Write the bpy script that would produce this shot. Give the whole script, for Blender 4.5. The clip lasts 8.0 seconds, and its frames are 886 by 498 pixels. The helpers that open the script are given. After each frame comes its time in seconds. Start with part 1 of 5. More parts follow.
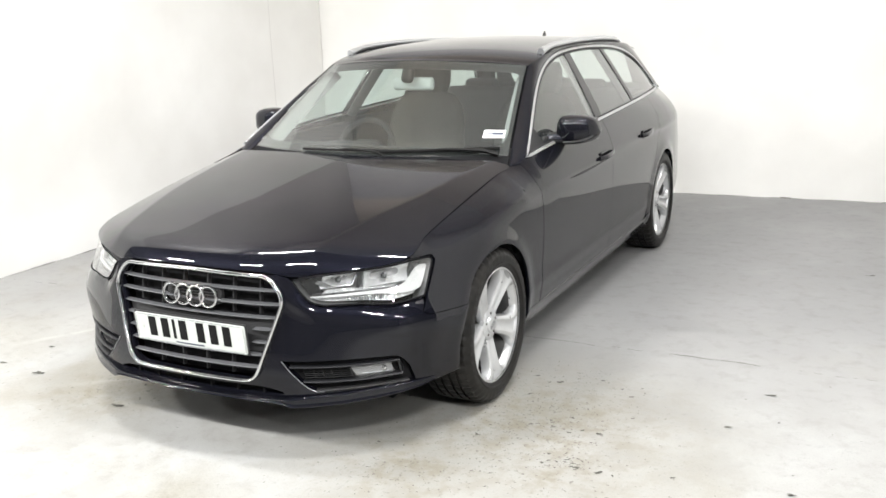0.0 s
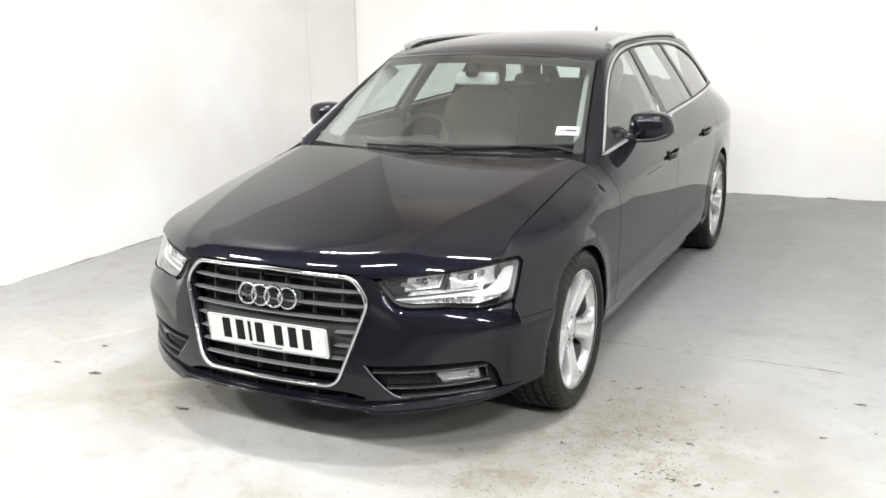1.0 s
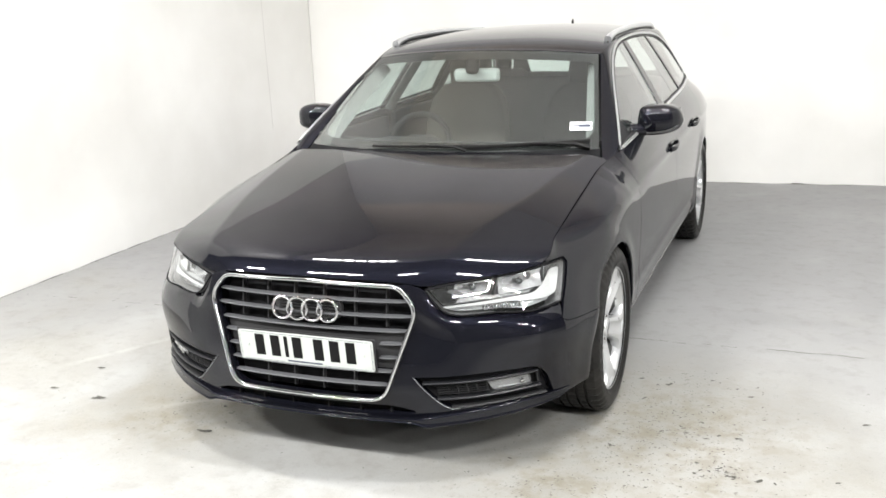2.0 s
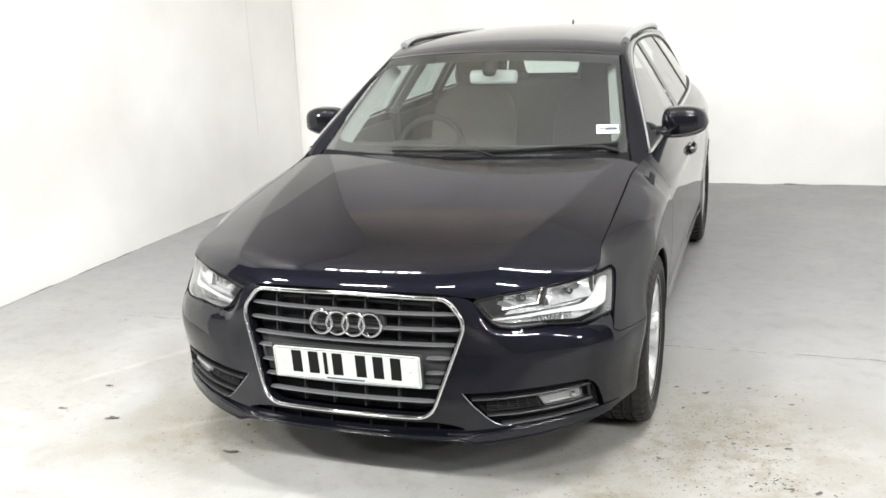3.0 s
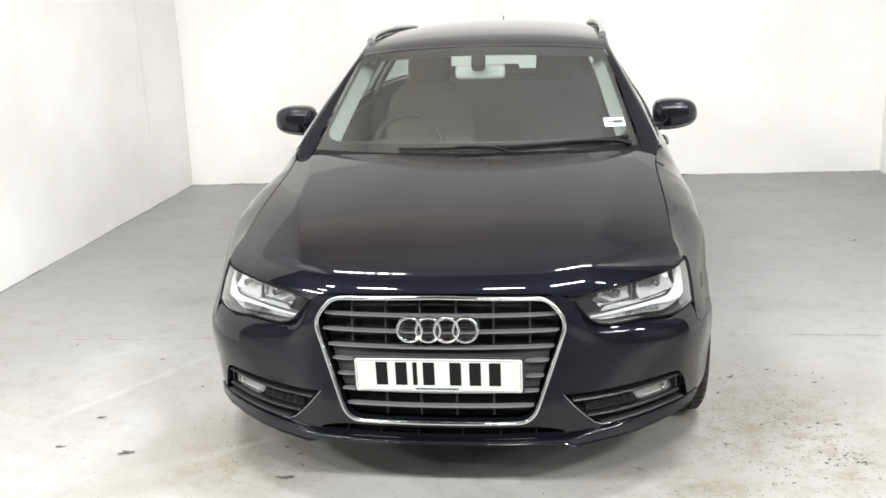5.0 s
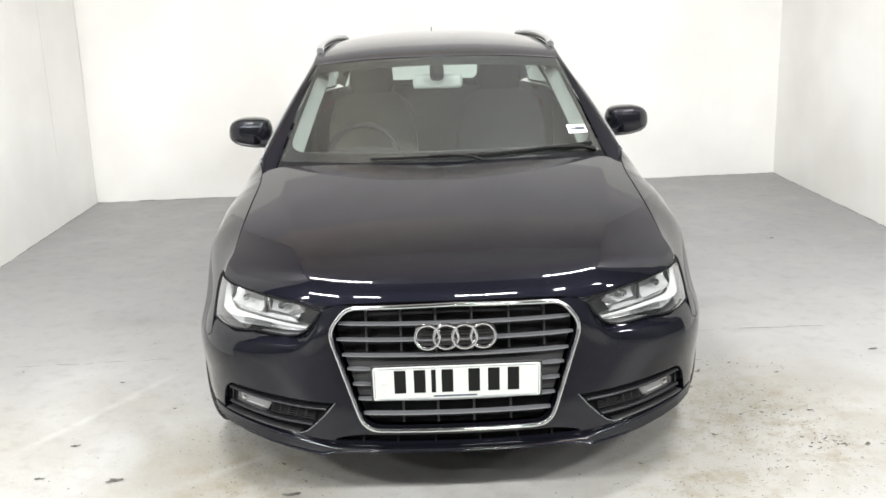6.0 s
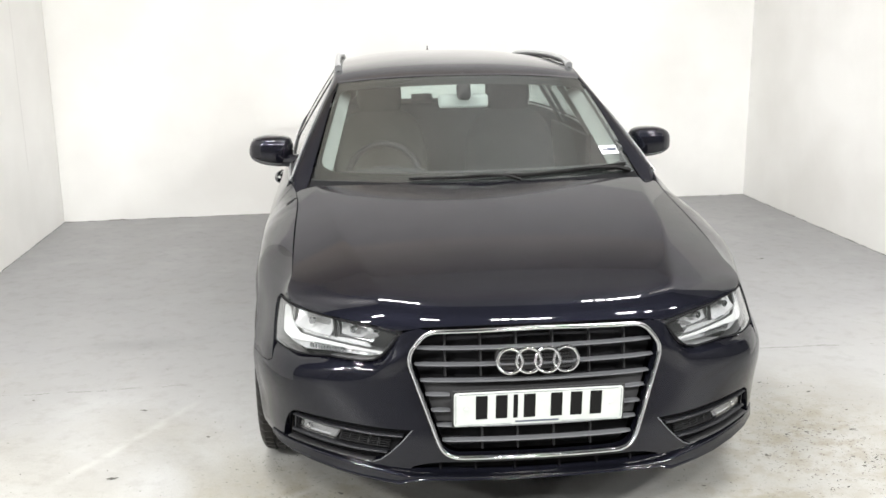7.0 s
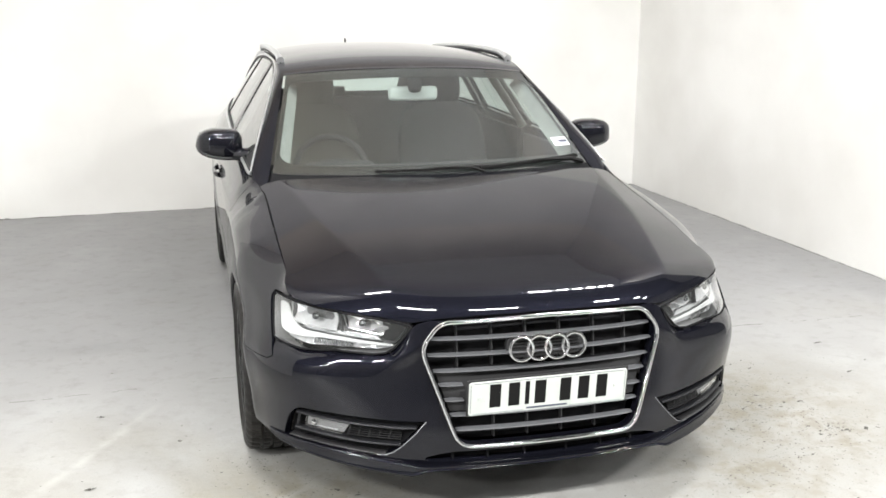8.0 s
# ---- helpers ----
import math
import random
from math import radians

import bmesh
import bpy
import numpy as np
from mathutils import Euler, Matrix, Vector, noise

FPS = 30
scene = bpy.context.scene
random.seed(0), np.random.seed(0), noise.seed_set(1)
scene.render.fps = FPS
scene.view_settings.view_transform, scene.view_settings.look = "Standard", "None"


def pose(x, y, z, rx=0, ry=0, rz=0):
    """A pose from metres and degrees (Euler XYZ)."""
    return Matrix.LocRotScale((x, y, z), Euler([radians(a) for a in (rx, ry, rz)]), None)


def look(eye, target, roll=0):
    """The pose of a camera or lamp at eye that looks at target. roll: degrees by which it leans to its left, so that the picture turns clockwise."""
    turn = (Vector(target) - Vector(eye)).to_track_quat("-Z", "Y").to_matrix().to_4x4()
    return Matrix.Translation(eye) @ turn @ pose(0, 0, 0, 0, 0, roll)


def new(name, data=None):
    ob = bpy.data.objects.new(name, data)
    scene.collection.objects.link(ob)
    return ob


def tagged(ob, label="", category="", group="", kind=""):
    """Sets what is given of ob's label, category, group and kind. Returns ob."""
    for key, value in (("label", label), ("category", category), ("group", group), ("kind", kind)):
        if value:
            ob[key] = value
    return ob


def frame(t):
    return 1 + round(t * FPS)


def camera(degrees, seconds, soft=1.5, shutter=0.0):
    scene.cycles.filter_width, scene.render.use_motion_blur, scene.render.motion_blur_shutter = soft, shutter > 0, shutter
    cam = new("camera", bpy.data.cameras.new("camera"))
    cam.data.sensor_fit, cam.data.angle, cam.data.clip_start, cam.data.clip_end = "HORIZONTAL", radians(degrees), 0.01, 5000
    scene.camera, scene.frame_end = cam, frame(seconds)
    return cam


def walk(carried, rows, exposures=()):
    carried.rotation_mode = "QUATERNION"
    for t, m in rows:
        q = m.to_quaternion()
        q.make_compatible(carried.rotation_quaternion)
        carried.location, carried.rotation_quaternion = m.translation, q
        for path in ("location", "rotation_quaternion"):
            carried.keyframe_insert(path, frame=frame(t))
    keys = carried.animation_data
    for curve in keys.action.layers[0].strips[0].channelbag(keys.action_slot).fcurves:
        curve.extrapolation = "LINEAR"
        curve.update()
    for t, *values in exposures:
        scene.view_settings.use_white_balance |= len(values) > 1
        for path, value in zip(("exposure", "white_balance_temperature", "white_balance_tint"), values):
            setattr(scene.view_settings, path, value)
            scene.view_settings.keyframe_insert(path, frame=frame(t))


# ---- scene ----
cam = camera(49.1, 8.0, soft=1.6)
PATH = [
    (0, (2.405, -2.665, 1.585), (1.531, -0.931, 1.105), -1.7),
    (0.5, (2.233, -2.674, 1.58), (1.324, -0.957, 1.105), -2.4),
    (1, (2.064, -2.677, 1.576), (1.188, -0.946, 1.088), -1.2),
    (1.5, (1.838, -2.747, 1.586), (1.024, -0.988, 1.094), -1.7),
    (2.8, (1.357, -2.712, 1.59), (0.719, -0.886, 1.08), -2.4),
    (3, (1.299, -2.709, 1.593), (0.657, -0.882, 1.091), -2.4),
    (3.5, (1.096, -2.703, 1.578), (0.56, -0.847, 1.058), -1.4),
    (4, (0.848, -2.799, 1.598), (0.435, -0.917, 1.059), -2.3),
    (4.5, (0.639, -2.814, 1.589), (0.294, -0.918, 1.055), -2.0),
    (5, (0.383, -2.786, 1.588), (0.138, -0.869, 1.074), -2.0),
    (6.5, (-0.308, -2.842, 1.593), (-0.179, -0.906, 1.108), -1.5),
    (7, (-0.558, -2.731, 1.592), (-0.365, -0.795, 1.129), -0.7),
    (7.5, (-0.778, -2.658, 1.572), (-0.431, -0.744, 1.105), 1.1),
    (8, (-1.052, -2.659, 1.591), (-0.549, -0.783, 1.114), 0.2),
]
walk(cam, [(t, look(eye, target, roll)) for t, eye, target, roll in PATH])
scene.view_settings.exposure = 0.0

# ---------------------------------------------------------------- light
world = bpy.data.worlds.new("world")
scene.world = world
world.use_nodes = True
world.node_tree.nodes["Background"].inputs["Color"].default_value = (0.5, 0.52, 0.55, 1)
world.node_tree.nodes["Background"].inputs["Strength"].default_value = 0.02

CEILING = 5.2
# louvred lights under the ceiling: (x, y, glow of their cells)
LIGHTS = [(-1.65, 0.8, 245), (2.1, 0.7, 260), (-2.4, -4.2, 460), (0.9, -4.2, 430), (4.3, -4.2, 860), (-5.7, -4.2, 960), (7.7, -4.5, 400), (11.0, -5.0, 1000), (-9.4, -6.2, 1000), (-13.0, -8.3, 700)]


# ---------------------------------------------------------------- mesh tools
def spline(xs, ys):
    """A natural cubic through the knots, for arrays."""
    xs, ys = np.asarray(xs, float), np.asarray(ys, float)
    n, h = len(xs), np.diff(xs)
    A, b = np.eye(n), np.zeros(n)
    for i in range(1, n - 1):
        A[i, i - 1:i + 2] = h[i - 1], 2 * (h[i - 1] + h[i]), h[i]
        b[i] = 6 * ((ys[i + 1] - ys[i]) / h[i] - (ys[i] - ys[i - 1]) / h[i - 1])
    m = np.linalg.solve(A, b)

    def f(x):
        x = np.asarray(x, float)
        i = np.clip(np.searchsorted(xs, x) - 1, 0, n - 2)
        t = np.clip(x, xs[0], xs[-1])
        a, c = xs[i + 1] - t, t - xs[i]
        return (m[i] * a ** 3 + m[i + 1] * c ** 3) / (6 * h[i]) + (ys[i] / h[i] - m[i] * h[i] / 6) * a + (ys[i + 1] / h[i] - m[i + 1] * h[i] / 6) * c
    return f


def flow(xs, ys):
    """A monotone cubic through the knots: no overshoot."""
    xs, ys = np.asarray(xs, float), np.asarray(ys, float)
    h = np.diff(xs)
    d = np.diff(ys) / h
    m = np.zeros(len(xs))
    m[0], m[-1] = d[0], d[-1]
    for i in range(1, len(xs) - 1):
        if d[i - 1] * d[i] > 0:
            w1, w2 = 2 * h[i] + h[i - 1], h[i] + 2 * h[i - 1]
            m[i] = (w1 + w2) / (w1 / d[i - 1] + w2 / d[i])

    def f(x):
        x = np.clip(np.asarray(x, float), xs[0], xs[-1])
        i = np.clip(np.searchsorted(xs, x) - 1, 0, len(xs) - 2)
        t = (x - xs[i]) / h[i]
        return ((1 + 2 * t) * (1 - t) ** 2 * ys[i] + t * (1 - t) ** 2 * h[i] * m[i]
                + t * t * (3 - 2 * t) * ys[i + 1] + t * t * (t - 1) * h[i] * m[i + 1])
    return f


def smooth(a, b, x):
    t = np.clip((np.asarray(x, float) - a) / (b - a), 0, 1)
    return t * t * (3 - 2 * t)


def unit(v):
    v = np.asarray(v, float)
    return v / np.maximum(np.linalg.norm(v, axis=-1, keepdims=True), 1e-9)


def make(name, verts, faces, mat, parent=None, label="", normals=None, flat=False, loc=None):
    """One mesh object from arrays."""
    me = bpy.data.meshes.new(name)
    me.from_pydata([tuple(map(float, v)) for v in verts], [], [tuple(map(int, f)) for f in faces])
    me.materials.append(mat)
    if not flat:
        me.polygons.foreach_set("use_smooth", [True] * len(me.polygons))
    me.update()
    if normals is not None:
        me.normals_split_custom_set_from_vertices([tuple(map(float, n)) for n in normals])
    ob = new(name, me)
    if loc is not None:
        ob.location = loc
    if parent is not None:
        ob.parent = parent
    return tagged(ob, label) if label else ob


def part(name, bm, mat, parent=None, label="", smoothed=True, loc=None):
    me = bpy.data.meshes.new(name)
    bm.to_mesh(me)
    bm.free()
    me.materials.append(mat)
    if smoothed:
        me.polygons.foreach_set("use_smooth", [True] * len(me.polygons))
        me.set_sharp_from_angle(angle=radians(38))
    ob = new(name, me)
    if loc is not None:
        ob.location = loc
    if parent is not None:
        ob.parent = parent
    return tagged(ob, label) if label else ob


def thing(name, label, category, loc=(0, 0, 0), group=""):
    ob = new(name)
    ob.location = loc
    ob.empty_display_size = 0.1
    return tagged(ob, label, category, group)


def box(size, at=(0, 0, 0), bevel=0.0, seg=2, turn=(0, 0, 0)):
    bm = bmesh.new()
    bmesh.ops.create_cube(bm, size=1)
    bmesh.ops.scale(bm, vec=size, verts=bm.verts)
    if bevel:
        bmesh.ops.bevel(bm, geom=bm.edges[:], offset=bevel, segments=seg, profile=0.5, affect="EDGES")
    bmesh.ops.transform(bm, matrix=pose(*at, *turn), verts=bm.verts)
    return bm


def dense(pts, step):
    """A closed outline with points at most step apart."""
    pts, out = [np.asarray(p, float) for p in pts], []
    for p, q in zip(pts, pts[1:] + pts[:1]):
        n = max(1, int(math.ceil(np.linalg.norm(q - p) / step)))
        out += [p + (q - p) * k / n for k in range(n)]
    return np.array(out)


def rounded(pts, radii, n=6):
    """A closed outline with its corners rounded; radii: one number or one a corner."""
    pts, out = [np.asarray(p, float) for p in pts], []
    if not hasattr(radii, "__len__"):
        radii = [radii] * len(pts)
    for k, p in enumerate(pts):
        a, b = pts[k - 1] - p, pts[(k + 1) % len(pts)] - p
        la, lb = np.linalg.norm(a), np.linalg.norm(b)
        r = min(radii[k], 0.48 * la, 0.48 * lb)
        if r < 1e-4:
            out.append(p)
            continue
        p0, p1 = p + a / la * r, p + b / lb * r
        for i in range(n + 1):
            t = i / n
            out.append((1 - t) ** 2 * p0 + 2 * t * (1 - t) * p + t * t * p1)
    return np.array(out)


def inside(poly, pts):
    x, y = pts[:, 0], pts[:, 1]
    hit = np.zeros(len(pts), bool)
    for (x0, y0), (x1, y1) in zip(poly, np.roll(poly, -1, axis=0)):
        c = (y0 > y) != (y1 > y)
        if abs(y1 - y0) > 1e-12:
            hit ^= c & (x < (x1 - x0) * (y - y0) / (y1 - y0) + x0)
    return hit


def area(poly):
    x, y = poly[:, 0], poly[:, 1]
    return 0.5 * np.sum(x * np.roll(y, -1) - y * np.roll(x, -1))


def inset(poly, d):
    """The outline moved inwards by d."""
    e = np.roll(poly, -1, axis=0) - poly
    n = unit(np.stack([-e[:, 1], e[:, 0]], 1)) * (1 if area(poly) > 0 else -1)
    m = unit(n + np.roll(n, 1, axis=0))
    return poly + m * d


def apart_from(poly, pts):
    """The distance of points from an outline."""
    best = np.full(len(pts), 1e9)
    for p, q in zip(poly, np.roll(poly, -1, axis=0)):
        e = q - p
        t = np.clip(((pts - p) @ e) / max(e @ e, 1e-12), 0, 1)
        best = np.minimum(best, np.linalg.norm(pts - p - t[:, None] * e, axis=1))
    return best


def surface_normals(surf, uv, out):
    e = 1e-3
    du = surf(uv[:, 0] + e, uv[:, 1]) - surf(uv[:, 0] - e, uv[:, 1])
    dv = surf(uv[:, 0], uv[:, 1] + e) - surf(uv[:, 0], uv[:, 1] - e)
    n = unit(np.cross(du, dv))
    flip = np.sign(np.sum(n * out(surf(uv[:, 0], uv[:, 1])), axis=1))
    return n * np.where(flip == 0, 1, flip)[:, None]


OUTWARD = lambda p: p - np.array([0, 2.3, 0.55]) * 1.0


def patch_data(surf, outline, holes=(), step=0.025, gap=0.0, rim=0.012, out=OUTWARD):
    """Vertices, faces and normals of the piece of a surface inside an outline, with turned-in edges."""
    from mathutils.geometry import delaunay_2d_cdt
    loops = [dense(outline, step)] + [dense(h, step) for h in holes]
    if gap:
        loops = [inset(loops[0], gap)] + [inset(h, -gap) for h in loops[1:]]
    lo, hi = loops[0].min(0), loops[0].max(0)
    gx, gy = np.arange(lo[0] + step / 2, hi[0], step), np.arange(lo[1] + step / 2, hi[1], step)
    g = np.stack(np.meshgrid(gx, gy, indexing="ij"), -1).reshape(-1, 2)
    g = g[inside(loops[0], g)]
    for k, h in enumerate(loops):
        if k:
            g = g[~inside(h, g)]
        g = g[apart_from(h, g) > 0.45 * step]
    pts, edges, start = np.concatenate(loops + [g]), [], 0
    for h in loops:
        edges += [(start + i, start + (i + 1) % len(h)) for i in range(len(h))]
        start += len(h)
    vs, es, fs, _, _, _ = delaunay_2d_cdt([Vector(p) for p in pts], edges, [], 0, 1e-7)
    uv = np.array([tuple(v) for v in vs])
    tri = np.array([tuple(f) for f in fs])
    mid = uv[tri].mean(1)
    keep = inside(loops[0], mid)
    for h in loops[1:]:
        keep &= ~inside(h, mid)
    tri = tri[keep]
    P, N = surf(uv[:, 0], uv[:, 1]), surface_normals(surf, uv, out)
    a, b, c = P[tri[:, 0]], P[tri[:, 1]], P[tri[:, 2]]
    turn = np.sum(np.cross(b - a, c - a) * N[tri[:, 0]], axis=1) < 0
    tri[turn] = tri[turn][:, ::-1]
    verts, norms, faces = list(P), list(N), [tuple(t) for t in tri]
    if rim:
        for k, h in enumerate(loops):
            p, n = surf(h[:, 0], h[:, 1]), surface_normals(surf, h, out)
            along = unit(np.roll(p, -1, axis=0) - np.roll(p, 1, axis=0))
            side = np.cross(along, n) * (1 if (area(h) > 0) == (k == 0) else -1)
            mid = p.mean(0)
            if np.mean(np.sum(side * (p - mid), 1)) * (1 if k == 0 else -1) < 0:
                side = -side
            s, m = len(verts), len(h)
            verts += list(p) + list(p - n * rim)
            norms += list(unit(side + 0.4 * n)) + list(side)
            for i in range(m):
                j = (i + 1) % m
                q = (s + i, s + j, s + m + j, s + m + i)
                e1, e2 = verts[q[1]] - verts[q[0]], verts[q[3]] - verts[q[0]]
                faces.append(q if np.dot(np.cross(e1, e2), side[i]) > 0 else q[::-1])
    return np.array(verts), faces, np.array(norms)


def mirrored(v, f, n):
    k = np.array([-1, 1, 1])
    return v * k, [tuple(q[::-1]) for q in f], n * k


def panel(name, surf, outline, mat, parent=None, label="", side=1, **more):
    v, f, n = patch_data(surf, outline, **more)
    if side < 0:
        v, f, n = mirrored(v, f, n)
    return make(name, v, f, mat, parent, label, n)


def both(name, surf, outline, mat, parent=None, label="", **more):
    """One mesh over both halves of the car."""
    v, f, n = patch_data(surf, outline, **more)
    v2, f2, n2 = mirrored(v, f, n)
    k = len(v)
    return make(name, np.concatenate([v, v2]), f + [tuple(i + k for i in q) for q in f2], mat, parent, label, np.concatenate([n, n2]))


def tube_data(pts, rx, ry=None, n=10, closed=False, up=(0, 0, 1), taper=None):
    """A rounded bar along a line; rx across, ry along up."""
    pts = np.asarray(pts, float)
    ry = rx if ry is None else ry
    if closed:
        t = unit(np.roll(pts, -1, axis=0) - np.roll(pts, 1, axis=0))
    else:
        t = unit(np.gradient(pts, axis=0))
    ups = np.broadcast_to(np.asarray(up, float), pts.shape)
    side = unit(np.cross(t, ups))
    upv = unit(np.cross(side, t))
    k = np.ones(len(pts)) if taper is None else np.asarray(taper, float)
    ang = np.arange(n) * 2 * np.pi / n
    verts = (pts[:, None] + k[:, None, None] * (rx * np.cos(ang)[None, :, None] * side[:, None] + ry * np.sin(ang)[None, :, None] * upv[:, None])).reshape(-1, 3)
    m, faces = len(pts), []
    for i in range(m if closed else m - 1):
        j = (i + 1) % m
        faces += [(i * n + a, i * n + (a + 1) % n, j * n + (a + 1) % n, j * n + a) for a in range(n)]
    if not closed:
        faces += [tuple(range(n))[::-1], tuple((m - 1) * n + a for a in range(n))]
    return verts, faces


def tube(name, pts, rx, mat, parent=None, label="", ry=None, side=1, **more):
    v, f = tube_data(pts, rx, ry, **more)
    if side < 0:
        v, f = v * np.array([-1, 1, 1]), [q[::-1] for q in f]
    ob = make(name, v, f, mat, parent, label)
    ob.data.set_sharp_from_angle(angle=radians(50))
    return ob


def lathe_data(profile, n=64, axis="x"):
    """(along, radius) turned round the x axis."""
    prof = np.asarray(profile, float)
    ang = np.arange(n) * 2 * np.pi / n
    verts = np.stack([np.repeat(prof[None, :, 0], n, 0), np.cos(ang)[:, None] * prof[None, :, 1], np.sin(ang)[:, None] * prof[None, :, 1]], -1).reshape(-1, 3)
    m, faces = len(prof), []
    for i in range(n):
        j = (i + 1) % n
        faces += [(i * m + k, j * m + k, j * m + k + 1, i * m + k + 1) for k in range(m - 1)]
    return verts, faces


def grid_data(P):
    """Faces over a grid of points (n, m, 3)."""
    n, m = P.shape[:2]
    faces = [(i * m + j, (i + 1) * m + j, (i + 1) * m + j + 1, i * m + j + 1) for i in range(n - 1) for j in range(m - 1)]
    return P.reshape(-1, 3), faces


def outward_faces(v, f, centre):
    out = []
    for q in f:
        p = v[list(q)]
        nn = np.cross(p[1] - p[0], p[2] - p[0])
        out.append(q if np.dot(nn, p.mean(0) - centre) >= 0 else q[::-1])
    return out


# ---------------------------------------------------------------- materials
def material(name, colour=(0.5, 0.5, 0.5), rough=0.5, metal=0.0, **more):
    m = bpy.data.materials.new(name)
    m.use_nodes = True
    b = m.node_tree.nodes["Principled BSDF"]
    b.inputs["Base Color"].default_value = (*colour, 1)
    b.inputs["Roughness"].default_value = rough
    b.inputs["Metallic"].default_value = metal
    for key, value in more.items():
        b.inputs[key.replace("_", " ")].default_value = value
    return m


def node(m, kind, **sets):
    n = m.node_tree.nodes.new(kind)
    for key, value in sets.items():
        if key == "operation":
            n.operation = value
        elif key == "blend_type":
            n.blend_type = value
        elif key == "data_type":
            n.data_type = value
        else:
            n.inputs[key.replace("_", " ")].default_value = value
    return n


def wire(m, a, out, b, inp):
    m.node_tree.links.new(a.outputs[out], b.inputs[inp])


def coords(m, scale=(1, 1, 1)):
    c = m.node_tree.nodes.new("ShaderNodeTexCoord")
    p = m.node_tree.nodes.new("ShaderNodeMapping")
    p.inputs["Scale"].default_value = scale
    wire(m, c, "Object", p, "Vector")
    return p


def ramp(m, stops):
    r = m.node_tree.nodes.new("ShaderNodeValToRGB")
    e = r.color_ramp.elements
    while len(e) < len(stops):
        e.new(0.5)
    for k, (at, c) in enumerate(stops):
        e[k].position = at
        e[k].color = (*c, 1) if hasattr(c, "__len__") else (c, c, c, 1)
    return r


def grain(m, scale, strength, distance=0.002, detail=4, stretch=(1, 1, 1)):
    """Fine relief."""
    b = m.node_tree.nodes["Principled BSDF"]
    n = node(m, "ShaderNodeTexNoise", Scale=scale, Detail=detail)
    wire(m, coords(m, stretch), "Vector", n, "Vector")
    bump = node(m, "ShaderNodeBump", Strength=strength, Distance=distance)
    wire(m, n, "Fac", bump, "Height")
    wire(m, bump, "Normal", b, "Normal")
    return m


def mottled(m, c0, c1, scale, r0=None, r1=None, detail=6):
    """Two tones that drift into one another, and a roughness that follows."""
    b = m.node_tree.nodes["Principled BSDF"]
    n = node(m, "ShaderNodeTexNoise", Scale=scale, Detail=detail)
    wire(m, coords(m), "Vector", n, "Vector")
    r = ramp(m, [(0.35, c0), (0.65, c1)])
    wire(m, n, "Fac", r, "Fac")
    wire(m, r, "Color", b, "Base Color")
    if r0 is not None:
        q = ramp(m, [(0.3, r0), (0.7, r1)])
        wire(m, n, "Fac", q, "Fac")
        wire(m, q, "Color", b, "Roughness")
    return m


PAINT = material("navy_paint", (0.007, 0.007, 0.013), 0.42, 0.5, Coat_Weight=1.0, Coat_Roughness=0.025, Coat_IOR=1.41, Specular_IOR_Level=0.0)
mottled(PAINT, (0.0052, 0.0055, 0.0088), (0.0073, 0.0077, 0.0122), 900)
CHROME = material("chrome", (0.66, 0.67, 0.68), 0.07, 1.0)
SATIN = grain(material("satin_aluminium", (0.72, 0.73, 0.74), 0.38, 0.9), 300, 0.05)
SLAT = grain(material("slat_grey", (0.17, 0.175, 0.185), 0.28, 0.4, Coat_Weight=0.5), 250, 0.05)
BARGREY = grain(material("bar_grey", (0.016, 0.0165, 0.019), 0.35, 0.3), 250, 0.05)
FOGGREY = grain(material("fog_bowl", (0.22, 0.222, 0.225), 0.2, 0.2), 90, 0.4, 0.006, 2)
PALE = material("pale_plastic", (0.50, 0.53, 0.51), 0.5)
BLACK = grain(material("black_plastic", (0.019, 0.019, 0.020), 0.5), 600, 0.15, 0.001)
GLOSSBLACK = material("gloss_black", (0.006, 0.006, 0.007), 0.12)
DARK = material("cavity_black", (0.011, 0.011, 0.012), 0.85, Specular_IOR_Level=0.08)
RUBBER = mottled(grain(material("tyre_rubber", (0.010, 0.0097, 0.0094), 0.5, Specular_IOR_Level=0.22), 120, 0.2), (0.006, 0.0058, 0.0057), (0.013, 0.012, 0.011), 9, 0.36, 0.52)
ALLOY = mottled(material("alloy_silver", (0.6, 0.61, 0.62), 0.3, 0.6, Coat_Weight=0.6), (0.55, 0.56, 0.57), (0.63, 0.64, 0.65), 14, 0.26, 0.36)
# rim barrel: alloy toned down to paint in the shadow inside the wheel
BARREL = mottled(material("rim_inside_shaded", (0.3, 0.3, 0.3), 0.4, 0.6), (0.09, 0.09, 0.09), (0.14, 0.14, 0.138), 9)
DISC = mottled(material("brake_disc", (0.2, 0.2, 0.2), 0.4, 1.0), (0.10, 0.095, 0.09), (0.22, 0.21, 0.2), 30, 0.35, 0.55)
PLATE = mottled(material("plate_white", (0.5, 0.52, 0.5), 0.35), (0.47, 0.50, 0.475), (0.53, 0.555, 0.53), 12)
INK = material("plate_black", (0.006, 0.006, 0.006), 0.6, Specular_IOR_Level=0.15)
STICKER = material("sticker_white", (0.8, 0.8, 0.82), 0.4)
INKBLUE = material("sticker_ink", (0.06, 0.07, 0.10), 0.5)
# driver's seat cloth, paled to paint in the tan veil across the windscreen
VEIL_CLOTH = mottled(material("veil_toned_seat_cloth", (0.12, 0.115, 0.10), 0.9), (0.080, 0.075, 0.065), (0.105, 0.098, 0.086), 40)
TRIM = grain(material("cabin_dark", (0.016, 0.016, 0.017), 0.7), 400, 0.3)
